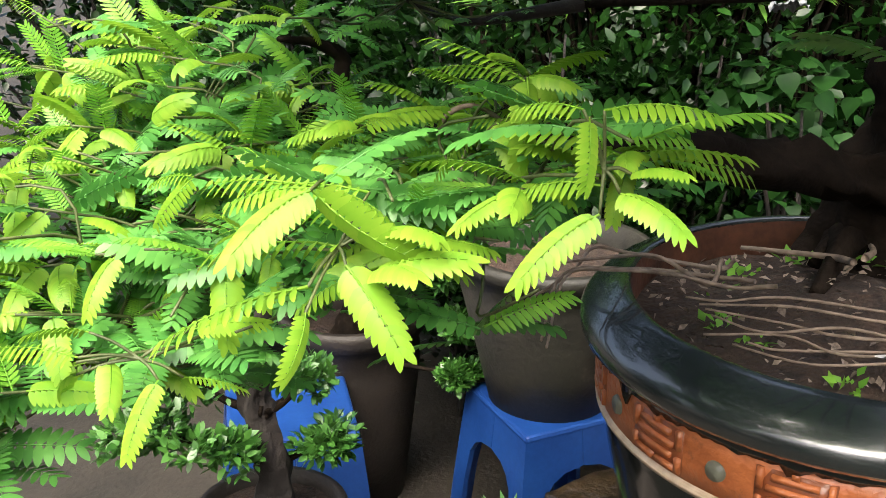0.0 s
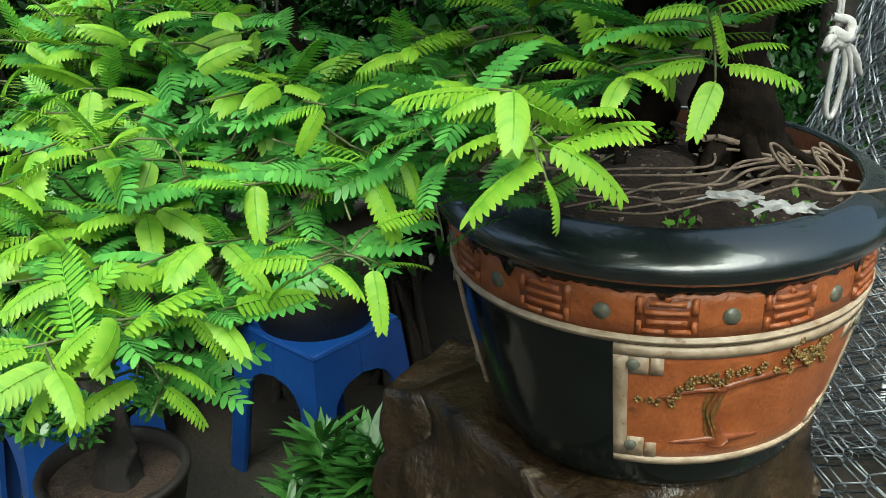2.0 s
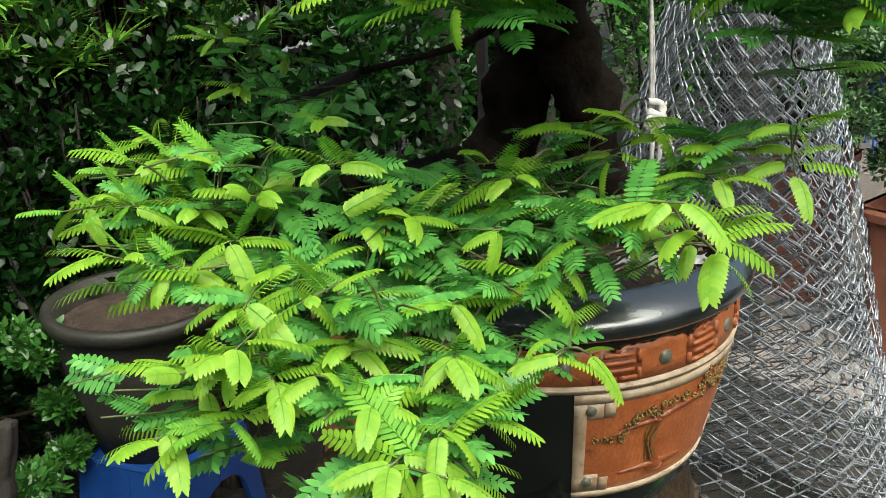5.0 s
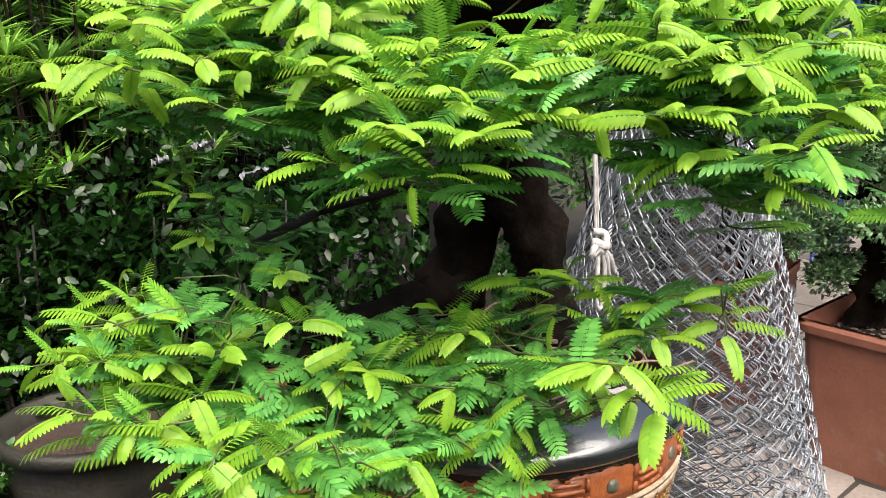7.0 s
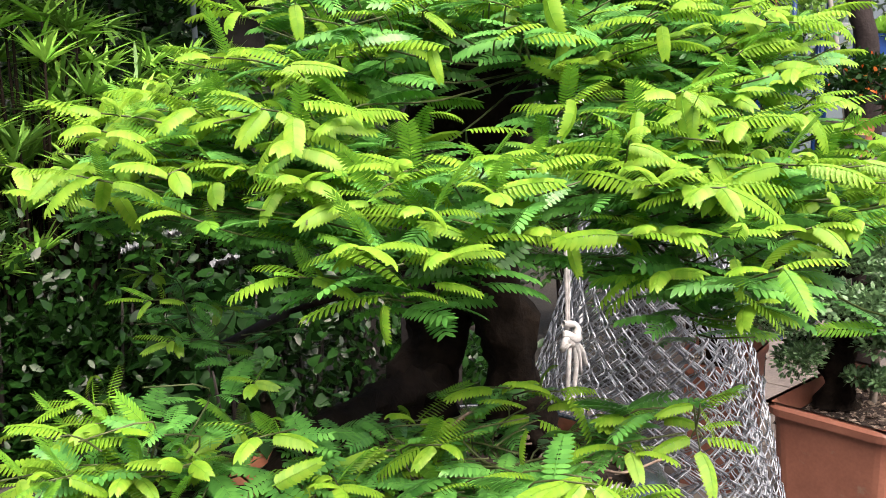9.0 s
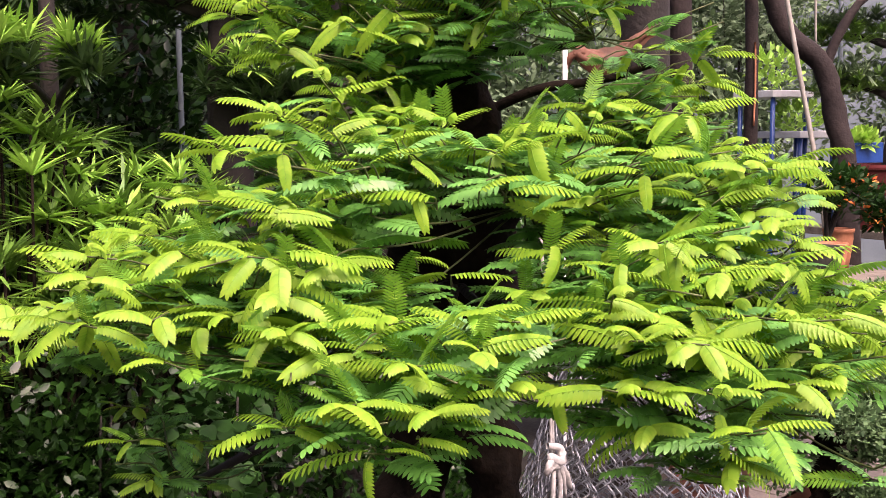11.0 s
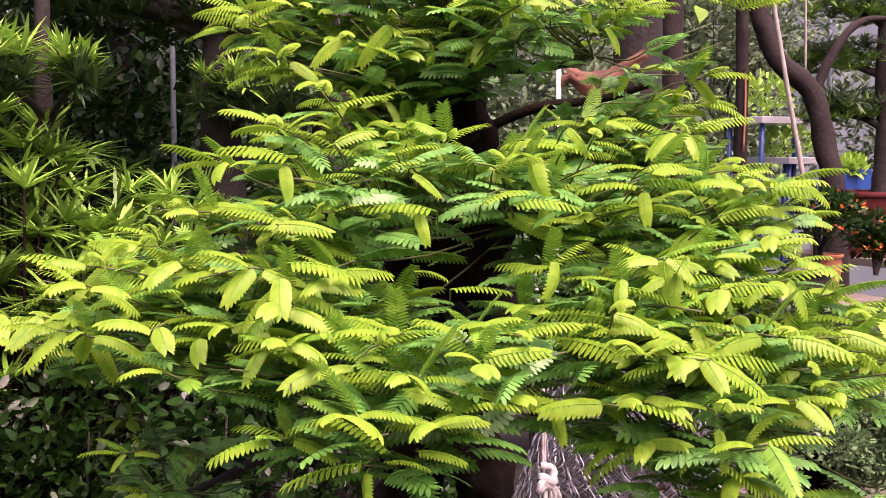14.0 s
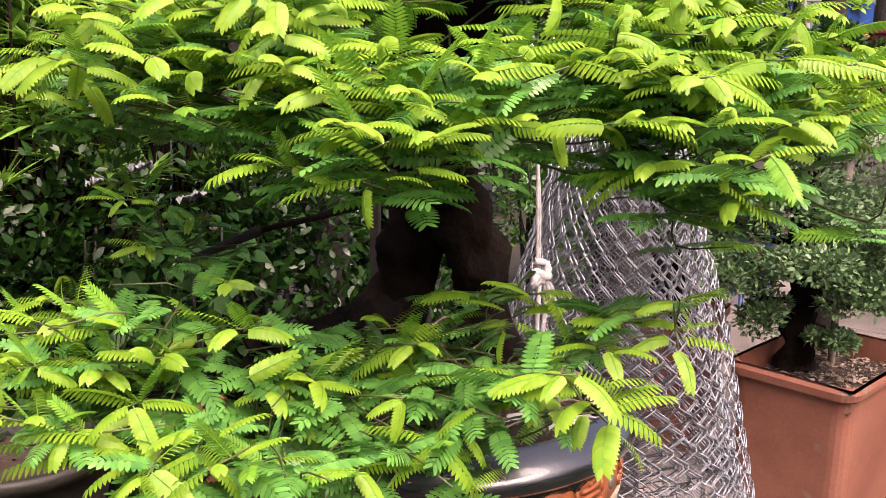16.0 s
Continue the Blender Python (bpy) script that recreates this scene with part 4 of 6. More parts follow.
        for k, template in enumerate(templates):
            pick = (np.arange(len(rows)) % len(templates) == k) & ~near
            meshes.append((*scatter(template, poses[pick], size[pick]), np.tile(tip_of(template), int(pick.sum()))))
        v, f = joined([m[:2] for m in meshes])
        put("foliage", quads("foliage", v, f, tip=np.concatenate([m[2] for m in meshes])), mat, tree)["kind"] = "stuff"
        shared = []
        for template in templates:
            mesh = quads("leaf", *template, tip=tip_of(template))
            mesh.materials.append(mat)
            shared.append(mesh)
        for i in np.nonzero(near)[0]:
            ob = new("leaf", shared[i % len(shared)])
            ob.parent = tree
            ob.matrix_basis = Matrix(poses[i].tolist()) @ Matrix.Diagonal((size[i], size[i], size[i], 1))
    # surface roots that wind over the soil, some past the rim
    def wander(pts, thick, label=""):
        line = [(x + 0.017 * local.normal(), y + 0.017 * local.normal(), z + 0.006 * local.random(), thick * (1.1 - 0.6 * k / len(pts))) for k, (x, y, z) in enumerate(pts)]
        tube("surface_root", line, root_pale, tree, 6, 6, 0.25, label)
    for k in range(7):
        s = 0.024 * (k - 3)
        wander([(0.68 - 0.02 * k, 0.92 + s, 1.050), (0.60, 0.94 + s, 1.058), (0.53, 0.95 + s * 0.8, 1.062), (0.46, 0.945 + s, 1.060), (0.40, 0.97 + s, 1.058), (0.34, 0.99 + s * 1.2, 1.052), (0.28, 1.02 + s, 1.048)], 0.0023)
    for k in range(4):
        s = 0.02 * k
        wander([(0.36, 1.08 + s, 1.07), (0.30, 1.07 + s, 1.06), (0.24, 1.08 + s, 1.075), (0.18, 1.09 + s * 0.5, 1.085), (0.13, 1.07 + s * 0.4, 1.07), (0.10, 1.00 + s, 1.03)], 0.0027)
    for k in range(5):
        a = radians(-30 + 35 * k)
        wander([(0.50 + 0.05 * math.cos(a), 1.07 + 0.05 * math.sin(a), 1.075), (0.50 + 0.12 * math.cos(a), 1.07 + 0.12 * math.sin(a), 1.06), (0.50 + 0.2 * math.cos(a + 0.3), 1.07 + 0.2 * math.sin(a + 0.3), 1.045)], 0.0045)
    for cx, cy, w in ((0.61, 0.90, 0.020), (0.645, 0.93, 0.016), (0.57, 0.93, 0.022)):
        loop = [(cx + w * math.cos(k * 0.9), cy + 0.5 * w * math.sin(k * 0.9) + 0.004 * k, 1.062 + w * (0.8 + math.sin(k * 0.9 - 1)), 0.0021) for k in range(9)]
        tube("root_curl", [(cx - w, cy - 0.03, 1.055, 0.0024), *loop, (cx + 0.05, cy + 0.02, 1.055, 0.0016)], root_pale, tree, 6, 5, 0.2)
    tube("root_arch", [(0.02, 0.72, 1.30, 0.0018), (0.0, 0.70, 1.335, 0.0018), (0.02, 0.69, 1.35, 0.0018), (0.05, 0.70, 1.33, 0.0016)], root_pale, tree, 6, 6, 0.2)


bonsai()


def pot_litter():
    """Dry leaves, small weeds and a crumpled strip on the pot's soil."""
    local = np.random.default_rng(17)
    chip = np.array([(0, 0, 0), (0.3, 0.4, 0.1), (0, 1, 0), (-0.3, 0.4, 0.1)]), np.array([[0, 1, 2, 3]])
    for name, label, mat, count, size, lift in (("dry_litter", "dry brown leaf litter on the pot soil", mulch, 320, 0.012, 0.2), ("weeds", "small green weeds on the pot soil", leaf_mid, 150, 0.013, 1.0)):
        a, r = local.random(count) * 2 * np.pi, 0.245 * np.sqrt(local.random(count))
        if name == "weeds":
            hubs = local.integers(0, 14, count)
            a, r = hubs * 2.4 + local.normal(0, 0.05, count), 0.13 + 0.1 * ((hubs * 0.37) % 1) + local.normal(0, 0.012, count)
        z = 1.014 + 0.045 * np.maximum(0, 1 - r / 0.22) + 0.006 + 0.012 * lift * local.random(count)
        at = np.stack([CX + r * np.cos(a), CY + r * np.sin(a), z], -1)
        ahead = local.normal(size=at.shape) * np.array([1, 1, 0.3]) + np.array([0, 0, lift * 0.6])
        v, f = scatter(chip, frames_of(at, ahead, np.array([0, 0, 1.0]) + local.normal(0, 0.4, at.shape)), size * (0.5 + local.random(count)))
        tagged(put(name, quads(name, v, f), mat), label, "litter" if lift < 1 else "weeds", kind="stuff")
    for x, y, z, w, turn, seed in ((0.445, 0.885, 1.066, 0.065, -40, 3), (0.49, 0.838, 1.062, 0.075, -35, 8)):
        n = 12
        v = []
        for i in range(n + 1):
            for j in range(n + 1):
                p, q = i / n - 0.5, j / n - 0.5
                k = 1 + 0.5 * noise.noise(Vector((p * 4 + seed, q * 4, 0)))
                v.append((p * w * k, q * w * 0.32 * k, 0.011 * noise.noise(Vector((p * 5, q * 5, seed))) + 0.003 * noise.noise(Vector((p * 13, q * 13, seed)))))
        f = [(i * (n + 1) + j, (i + 1) * (n + 1) + j, (i + 1) * (n + 1) + j + 1, i * (n + 1) + j + 1) for i in range(n) for j in range(n)]
        ob = put("crumpled_strip", quads("crumpled_strip", v, f), cord_white, smooth=False)
        ob.matrix_world = pose(x, y, z, 15, 0, turn)
        tagged(ob, "crumpled white paper strip lying on the soil", "paper", "paper strips")


pot_litter()


# ---- blue stools ----
def stool(x, y, turn, top=0.40, label="blue plastic stool with open arched legs"):
    s = thing("plastic_stool", label, "stool", "blue stools")
    w, h = 0.135, top
    boxes("seat", [(0, 0, h - 0.01, 2 * w, 2 * w, 0.02, 0)], blue, s, 0.008)
    for sx, sy in ((1, 1), (1, -1), (-1, 1), (-1, -1)):
        bm = bmesh.new()
        rows = []
        for z, o, t in ((0.0, 0.172, 0.05), (h * 0.45, 0.156, 0.052), (h * 0.64, 0.149, 0.058), (h * 0.71, 0.1465, 0.075), (h * 0.75, 0.145, 0.10), (h * 0.77, 0.144, 0.143), (h - 0.012, 0.136, 0.1355)):
            for dx, dy in ((0, 0), (-t, 0), (-t, -0.012), (-0.012, -0.012), (-0.012, -t), (0, -t)):
                rows.append(bm.verts.new((sx * (o + dx), sy * (o + dy), z)))
        for i in range(6):
            for j in range(6):
                q = [rows[i * 6 + j], rows[i * 6 + (j + 1) % 6], rows[i * 6 + 6 + (j + 1) % 6], rows[i * 6 + 6 + j]]
                bm.faces.new(q if sx * sy > 0 else q[::-1])
        part("leg", bm, blue, s, smooth=False)
    s.matrix_world = pose(x, y, 0, 0, 0, turn)
    return s


stool(0.235, 2.07, 25)
stool(-0.33, 2.02, 12)


# ---- other pots ----
def round_pot(name, label, x, y, z, r, h, mat, foot=0.7, group=""):
    p = thing(name, label, "pot", group)
    lathe("body", [(0.01, 0), (r * foot, 0), (r * (foot + 0.12), h * 0.3), (r * 0.97, h * 0.75), (r * 0.95, h * 0.9), (r * 1.03, h * 0.91), (r * 1.05, h * 0.97), (r * 1.03, h), (r * 0.93, h), (r * 0.9, h * 0.85)], mat, p, 40)
    lathe("earth", [(r * 0.92, h * 0.86), (r * 0.5, h * 0.9), (0.005, h * 0.9)], soil, p, 24)
    p.location = (x, y, z)
    return p


round_pot("grey_pot", "weathered grey-brown round pot on a blue stool", 0.235, 2.09, 0.40, 0.205, 0.35, cement_pot, 0.66)


# ---- chain link roll, cord ----
def mesh_roll(x, y):
    roll = thing("chain_link_roll", "standing roll of galvanised chain-link fencing, flared at its foot", "fence roll")
    pitch, high, turns = 0.031, 1.70, 3.4
    local = np.random.default_rng(11)
    count = int(2 * np.pi * 0.26 * turns / (pitch * 0.98))
    rows = int(high / (pitch * 0.96))
    wob = local.normal(0, 0.004, (count, 3))
    for k in range(count):
        line = []
        for j in range(rows + 1):
            z = 0.005 + j * high / rows
            u = (k + (1.03 if (j + k) % 2 else -0.03)) * pitch * 0.98
            for e in (-1, 1):
                zz = z + e * 0.004
                turn = u / 0.26
                wind = 1 - 0.05 * turn / (2 * np.pi)
                r = (0.05 + 0.277 * (1.70 - zz)) * wind + 0.003 * (1 if (j + k) % 2 else -1) + 0.012 * math.sin(zz * 5 + turn * 1.7) * wind
                a = turn + wob[k, 0] + 0.5 * math.sin(zz * 2 + k * 0.15) * 0.12
                line.append((r * math.cos(a), r * math.sin(a), zz, 0.0017))
        v, f = tube_arrays(line, 4)
        put("wire", quads("wire", v, f), steel, roll)
    roll.location = (x, y, 0)


mesh_roll(1.16, 1.17)


def cord():
    """A doubled cord with a loose bow: a fat knot, one long loop and flat frayed tails."""
    c = thing("tied_cord", "knotted pale grey cord hanging from a branch", "cord")
    x, y, z = 0.82, 1.14, 1.178
    for off in (-0.003, 0.0035):
        tube("strand", [(x - 0.012 + off, y + 0.02, 1.64, 0.0035), (x - 0.010 - off, y + 0.004, 1.46, 0.0036), (x - 0.002 + off, y, 1.32, 0.0036), (x + off, y - 0.002, z + 0.015, 0.0036)], cord_white, c, 6, 6, 0.25)
    tube("knot", [(x - 0.012, y, z + 0.030, 0.006), (x + 0.014, y - 0.012, z + 0.022, 0.008), (x + 0.004, y - 0.020, z + 0.002, 0.009), (x - 0.016, y - 0.008, z + 0.012, 0.008), (x - 0.002, y - 0.012, z - 0.010, 0.009), (x + 0.015, y + 0.004, z + 0.002, 0.007), (x, y, z - 0.020, 0.006)], cord_white, c, 8, 6, 0.5)
    tube("bow", [(x - 0.004, y - 0.010, z + 0.006, 0.006), (x - 0.026, y - 0.014, z + 0.000, 0.0075), (x - 0.030, y - 0.012, z - 0.014, 0.0065), (x - 0.010, y - 0.012, z - 0.008, 0.006)], cord_white, c, 7, 6, 0.4)
    tube("loop", [(x - 0.004, y - 0.010, z - 0.004, 0.0042), (x - 0.016, y - 0.016, z - 0.050, 0.0046), (x - 0.020, y - 0.018, z - 0.105, 0.0046), (x - 0.010, y - 0.018, z - 0.122, 0.0046), (x + 0.002, y - 0.016, z - 0.100, 0.0046), (x + 0.010, y - 0.014, z - 0.048, 0.0046), (x + 0.004, y - 0.010, z - 0.006, 0.0042)], cord_white, c, 7, 6, 0.3)
    for dx, dz, fat in ((0.046, -0.062, 0.0075), (0.030, -0.078, 0.005)):
        tube("tail", [(x + 0.004, y - 0.010, z - 0.004, 0.0045), (x + dx * 0.4 + 0.004, y - 0.016, z + dz * 0.4, fat), (x + dx, y - 0.012, z + dz, fat * 0.8)], cord_white, c, 7, 5, 0.45)


cord()


# ---- leaf shapes for the other plants ----
def blade(wide, bend=0.1, fold=0.15, tip=0.5):
    v = np.array([(0, 0, 0), (wide * 0.7, 0.3, fold * wide), (wide * tip, 0.72, fold * wide - bend * 0.6), (0, 1, -bend), (-wide * tip, 0.72, fold * wide - bend * 0.6), (-wide * 0.7, 0.3, fold * wide), (0, 0.5, -bend * 0.2)])
    return v, np.array([[0, 1, 2, 6], [6, 2, 3, 4], [0, 6, 4, 5]])


def rows_leaf(rows, bend=0.2, fold=0.12):
    """A leaf from rows of (along, half width): three corners a row, so that its outline is round."""
    v = []
    for y, w in rows:
        z = -bend * y * y
        v += [(-w, y - 0.12 * (w > 0.3) * (y < 0.1), z + fold * w), (0, y, z), (w, y - 0.12 * (w > 0.3) * (y < 0.1), z + fold * w)]
    f = []
    for k in range(len(rows) - 1):
        f += [(3 * k, 3 * k + 1, 3 * k + 4, 3 * k + 3), (3 * k + 1, 3 * k + 2, 3 * k + 5, 3 * k + 4)]
    return np.array(v), np.array(f)


OVAL, STRAP, STRAP_WIDE = blade(0.36, 0.08), blade(0.075, 0.12, 0.3), blade(0.13, 0.10, 0.3)
HEART = rows_leaf([(0.0, 0.30), (0.10, 0.43), (0.25, 0.47), (0.45, 0.40), (0.65, 0.26), (0.82, 0.11), (1.0, 0.01)])


def in_ball(local, count, hollow=0.55):
    d = local.normal(size=(count, 3))
    d /= np.linalg.norm(d, axis=1)[:, None]
    return d * (hollow + (1 - hollow) * local.random(count) ** 0.6)[:, None]


def leaf_cloud(clumps, per, template, size, seed, lift=0.35):
    """Leaves round twig ends inside a set of clumps (x, y, z, rx, ry, rz)."""
    local = np.random.default_rng(seed)
    at, ahead = [], []
    for x, y, z, rx, ry, rz in clumps:
        d = in_ball(local, per)
        at.append(np.array([x, y, z]) + d * np.array([rx, ry, rz]))
        ahead.append(d * np.array([1, 1, 0.6]) + local.normal(0, 0.5, (per, 3)) + np.array([0, 0, lift]))
    at, ahead = np.vstack(at), np.vstack(ahead)
    up = np.array([0, 0, 1.0]) + local.normal(0, 0.45, at.shape)
    return scatter(template, frames_of(at, ahead, up), size * (0.6 + 0.7 * local.random(len(at))))


def break_up(local, centre, radii, count, share=0.42):
    """Smaller clumps that make up an uneven crown."""
    d = in_ball(local, count, 0.35)
    r = np.array(radii) * share
    return [(*(np.array(centre) + d[i] * (np.array(radii) - r * 0.6)), *(r * (0.6 + 0.7 * local.random()))) for i in range(count)]


def shrub(name, label, centre, radii, template, size, mat, clumps, per, seed, bark=bark_brown, category="shrub", group="", lift=0.35):
    s = thing(name, label, category, group)
    local = np.random.default_rng(seed)
    parts = break_up(local, centre, radii, clumps)
    foot = np.array([centre[0], centre[1], 0.0])
    lines = []
    for c in parts:
        end, mid = np.array(c[:3]), foot * 0.55 + np.array(c[:3]) * 0.45
        mid[2] = foot[2] * 0.4 + c[2] * 0.6
        lines.append(smooth_line([(*(foot + 0.04 * local.normal(size=3) * (1, 1, 0)), 0.014), (*mid, 0.008), (*end, 0.003)], 4))
    put("stem_work", quads("stem_work", *joined([tube_arrays(t, 5) for t in lines])), bark, s)["kind"] = "stuff"
    put("crown", quads("crown", *leaf_cloud(parts, per, template, size, seed + 1, lift)), mat, s)["kind"] = "stuff"
    return s


def rosettes(centres, count, length, seed, up=0.7, template=STRAP):
    """Tufts of strap leaves that spread from one point."""
    local = np.random.default_rng(seed)
    at, ahead = [], []
    for c in centres:
        lean = local.normal(0, 0.35, 3)
        for k in range(count):
            a = local.random() * 2 * np.pi
            at.append(c)
            ahead.append(np.array([math.cos(a), math.sin(a), up * (0.2 + 1.4 * local.random())]) + lean)
    at, ahead = np.array(at), np.array(ahead)
    return scatter(template, frames_of(at, ahead, np.array([0, 0, 1.0]) + local.normal(0, 0.1, at.shape)), length * (0.7 + 0.5 * local.random(len(at))))


def strap_plant(label, centre, radii, tufts, count, length, seed, mats=None, stem=True, category="shrub", name="strap_leaf_shrub", group="", foot_z=0.0, template=STRAP):
    s = thing(name, label, category, group)
    local = np.random.default_rng(seed)
    d = in_ball(local, tufts, 0.3)
    d[:, 2] = np.abs(d[:, 2]) * 1.4 - 0.4
    ends = np.array(centre) + d * np.array(radii)
    if stem:
        foot = np.array([centre[0], centre[1], foot_z])
        lines = [smooth_line([(*(foot + np.array([0.03, 0.03, 0]) * local.normal(size=3)), 0.010), (*(foot * 0.4 + e * 0.6), 0.007), (*e, 0.003)], 4) for e in ends]
        put("stem_work", quads("stem_work", *joined([tube_arrays(t, 5) for t in lines])), bark_dark, s)["kind"] = "stuff"
    for k, m in enumerate(mats or [needle_leaf, needle_dark]):
        mine = ends[k::2] if not mats or len(mats) == 2 else ends
        put("leaves", quads("leaves", *rosettes(mine, count, length, seed + k, template=template)), m, s)["kind"] = "stuff"
    return s


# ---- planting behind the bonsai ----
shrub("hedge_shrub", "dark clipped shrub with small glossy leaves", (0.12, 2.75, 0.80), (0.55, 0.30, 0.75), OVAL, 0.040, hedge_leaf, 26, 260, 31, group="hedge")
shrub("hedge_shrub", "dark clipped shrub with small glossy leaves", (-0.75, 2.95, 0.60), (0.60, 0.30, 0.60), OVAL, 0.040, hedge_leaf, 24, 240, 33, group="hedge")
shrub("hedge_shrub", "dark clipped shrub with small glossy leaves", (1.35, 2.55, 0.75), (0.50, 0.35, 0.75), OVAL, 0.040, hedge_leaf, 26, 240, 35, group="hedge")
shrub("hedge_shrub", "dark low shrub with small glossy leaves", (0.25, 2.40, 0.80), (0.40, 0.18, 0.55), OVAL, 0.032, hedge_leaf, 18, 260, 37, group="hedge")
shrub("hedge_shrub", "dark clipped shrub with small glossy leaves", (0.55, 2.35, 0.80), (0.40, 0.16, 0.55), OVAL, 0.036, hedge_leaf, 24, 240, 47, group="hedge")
# The next two shrubs are added to darken pale gaps behind the bonsai.
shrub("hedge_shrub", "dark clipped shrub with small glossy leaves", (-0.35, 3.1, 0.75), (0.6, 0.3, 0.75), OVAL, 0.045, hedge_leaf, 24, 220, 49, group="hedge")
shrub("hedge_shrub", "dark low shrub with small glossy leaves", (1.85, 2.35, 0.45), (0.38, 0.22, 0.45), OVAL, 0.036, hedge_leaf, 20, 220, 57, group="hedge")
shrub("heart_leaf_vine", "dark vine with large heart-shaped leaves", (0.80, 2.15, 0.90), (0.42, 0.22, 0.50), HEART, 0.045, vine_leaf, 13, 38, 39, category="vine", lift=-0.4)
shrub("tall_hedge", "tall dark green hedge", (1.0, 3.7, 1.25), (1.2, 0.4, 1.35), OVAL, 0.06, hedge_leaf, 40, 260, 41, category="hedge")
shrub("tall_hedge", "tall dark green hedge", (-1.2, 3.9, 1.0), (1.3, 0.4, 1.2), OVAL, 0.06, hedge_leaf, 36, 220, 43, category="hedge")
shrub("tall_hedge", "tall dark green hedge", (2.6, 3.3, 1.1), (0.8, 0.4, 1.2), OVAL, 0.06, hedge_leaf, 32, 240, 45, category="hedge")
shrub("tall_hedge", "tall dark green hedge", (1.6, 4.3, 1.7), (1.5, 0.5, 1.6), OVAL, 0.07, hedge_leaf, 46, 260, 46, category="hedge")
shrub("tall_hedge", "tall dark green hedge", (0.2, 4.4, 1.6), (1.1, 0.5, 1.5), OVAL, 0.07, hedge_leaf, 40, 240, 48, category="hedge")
strap_plant("bushy podocarpus with light green strap leaves", (0.50, 2.60, 1.40), (0.55, 0.26, 0.50), 210, 26, 0.115, 51)
strap_plant("bushy podocarpus with light green strap leaves", (1.05, 2.75, 1.35), (0.40, 0.25, 0.45), 80, 24, 0.105, 53)
strap_plant("low dark green strap-leaved plant beside a stool", (0.25, 1.64, 0.24), (0.26, 0.12, 0.14), 40, 22, 0.10, 55, mats=[box_leaf], template=STRAP_WIDE, category="plant", name="strap_leaf_plant")


def podocarpus_tree(label, foot, height, r, pads, seed, tufts=55, length=0.088, base=0.0, light=needle_leaf, dark_share=1, shade=needle_dark):
    t = thing("podocarpus_tree", label, "tree", "podocarpus trees")
    x, y = foot
    tube("trunk", [(x, y, base, r * 1.25), (x + 0.02, y, base + (height - base) * 0.4, r), (x - 0.01, y + 0.01, base + (height - base) * 0.75, r * 0.9), (x, y, height, r * 0.6)], bark_brown, t, 14, 6, 0.2)
    local = np.random.default_rng(seed)
    ends, dark = [], []
    for px, py, pz, rx, ry, rz in pads:
        tube("limb", [(x, y, pz - 0.12, r * 0.45), ((x + px) / 2, (y + py) / 2, pz - 0.06, r * 0.3), (px, py, pz - 0.03, r * 0.15)], bark_brown, t, 8, 5, 0.25)
        d = in_ball(local, tufts, 0.2)
        d[:, 2] = np.abs(d[:, 2])
        ends.append(np.array([px, py, pz]) + d * np.array([rx, ry, rz]))
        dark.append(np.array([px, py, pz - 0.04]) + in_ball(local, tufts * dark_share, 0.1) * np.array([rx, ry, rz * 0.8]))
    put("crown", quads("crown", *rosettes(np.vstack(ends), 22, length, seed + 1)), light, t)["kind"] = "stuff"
    # Inner tufts get the darker copy, so their shade is coloured in.
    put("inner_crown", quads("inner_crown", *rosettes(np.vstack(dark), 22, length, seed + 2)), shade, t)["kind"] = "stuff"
    return t


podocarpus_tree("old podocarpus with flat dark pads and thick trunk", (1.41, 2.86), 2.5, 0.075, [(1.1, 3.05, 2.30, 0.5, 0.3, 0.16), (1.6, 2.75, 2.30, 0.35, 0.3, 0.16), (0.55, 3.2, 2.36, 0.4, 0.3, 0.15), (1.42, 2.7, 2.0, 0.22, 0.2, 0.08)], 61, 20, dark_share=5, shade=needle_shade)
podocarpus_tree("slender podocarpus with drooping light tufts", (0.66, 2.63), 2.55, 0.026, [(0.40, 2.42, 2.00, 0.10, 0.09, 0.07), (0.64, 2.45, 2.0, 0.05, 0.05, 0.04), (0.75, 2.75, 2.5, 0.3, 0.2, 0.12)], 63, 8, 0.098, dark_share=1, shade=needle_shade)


def bare_trunk(label, pts, mat=bark_mauve, sides=16, rough=0.18):
    t = thing("tree_trunk", label, "tree")
    tube("trunk", pts, mat, t, sides, 6, rough)
    return t


bare_trunk("thick dark brown tree trunk", [(2.30, 1.84, 0, 0.11), (2.31, 1.83, 1.0, 0.09), (2.31, 1.83, 2.0, 0.085), (2.32, 1.85, 3.0, 0.08)], bark_brown)
bare_trunk("brown tree trunk in the shade", [(1.72, 2.68, 0, 0.085), (1.68, 2.63, 1.5, 0.072), (1.67, 2.62, 2.4, 0.068), (1.66, 2.62, 3.1, 0.06)], bark_brown)
bare_trunk("brown tree trunk in the shade", [(2.5, 2.9, 0, 0.07), (2.48, 2.9, 1.8, 0.06), (2.5, 2.9, 3.1, 0.05)], bark_brown)
bare_trunk("dark tree trunk in the shade", [(3.3, 2.35, 0, 0.09), (3.25, 2.3, 1.5, 0.07), (3.2, 2.3, 2.2, 0.065), (3.3, 2.3, 3.1, 0.05)])
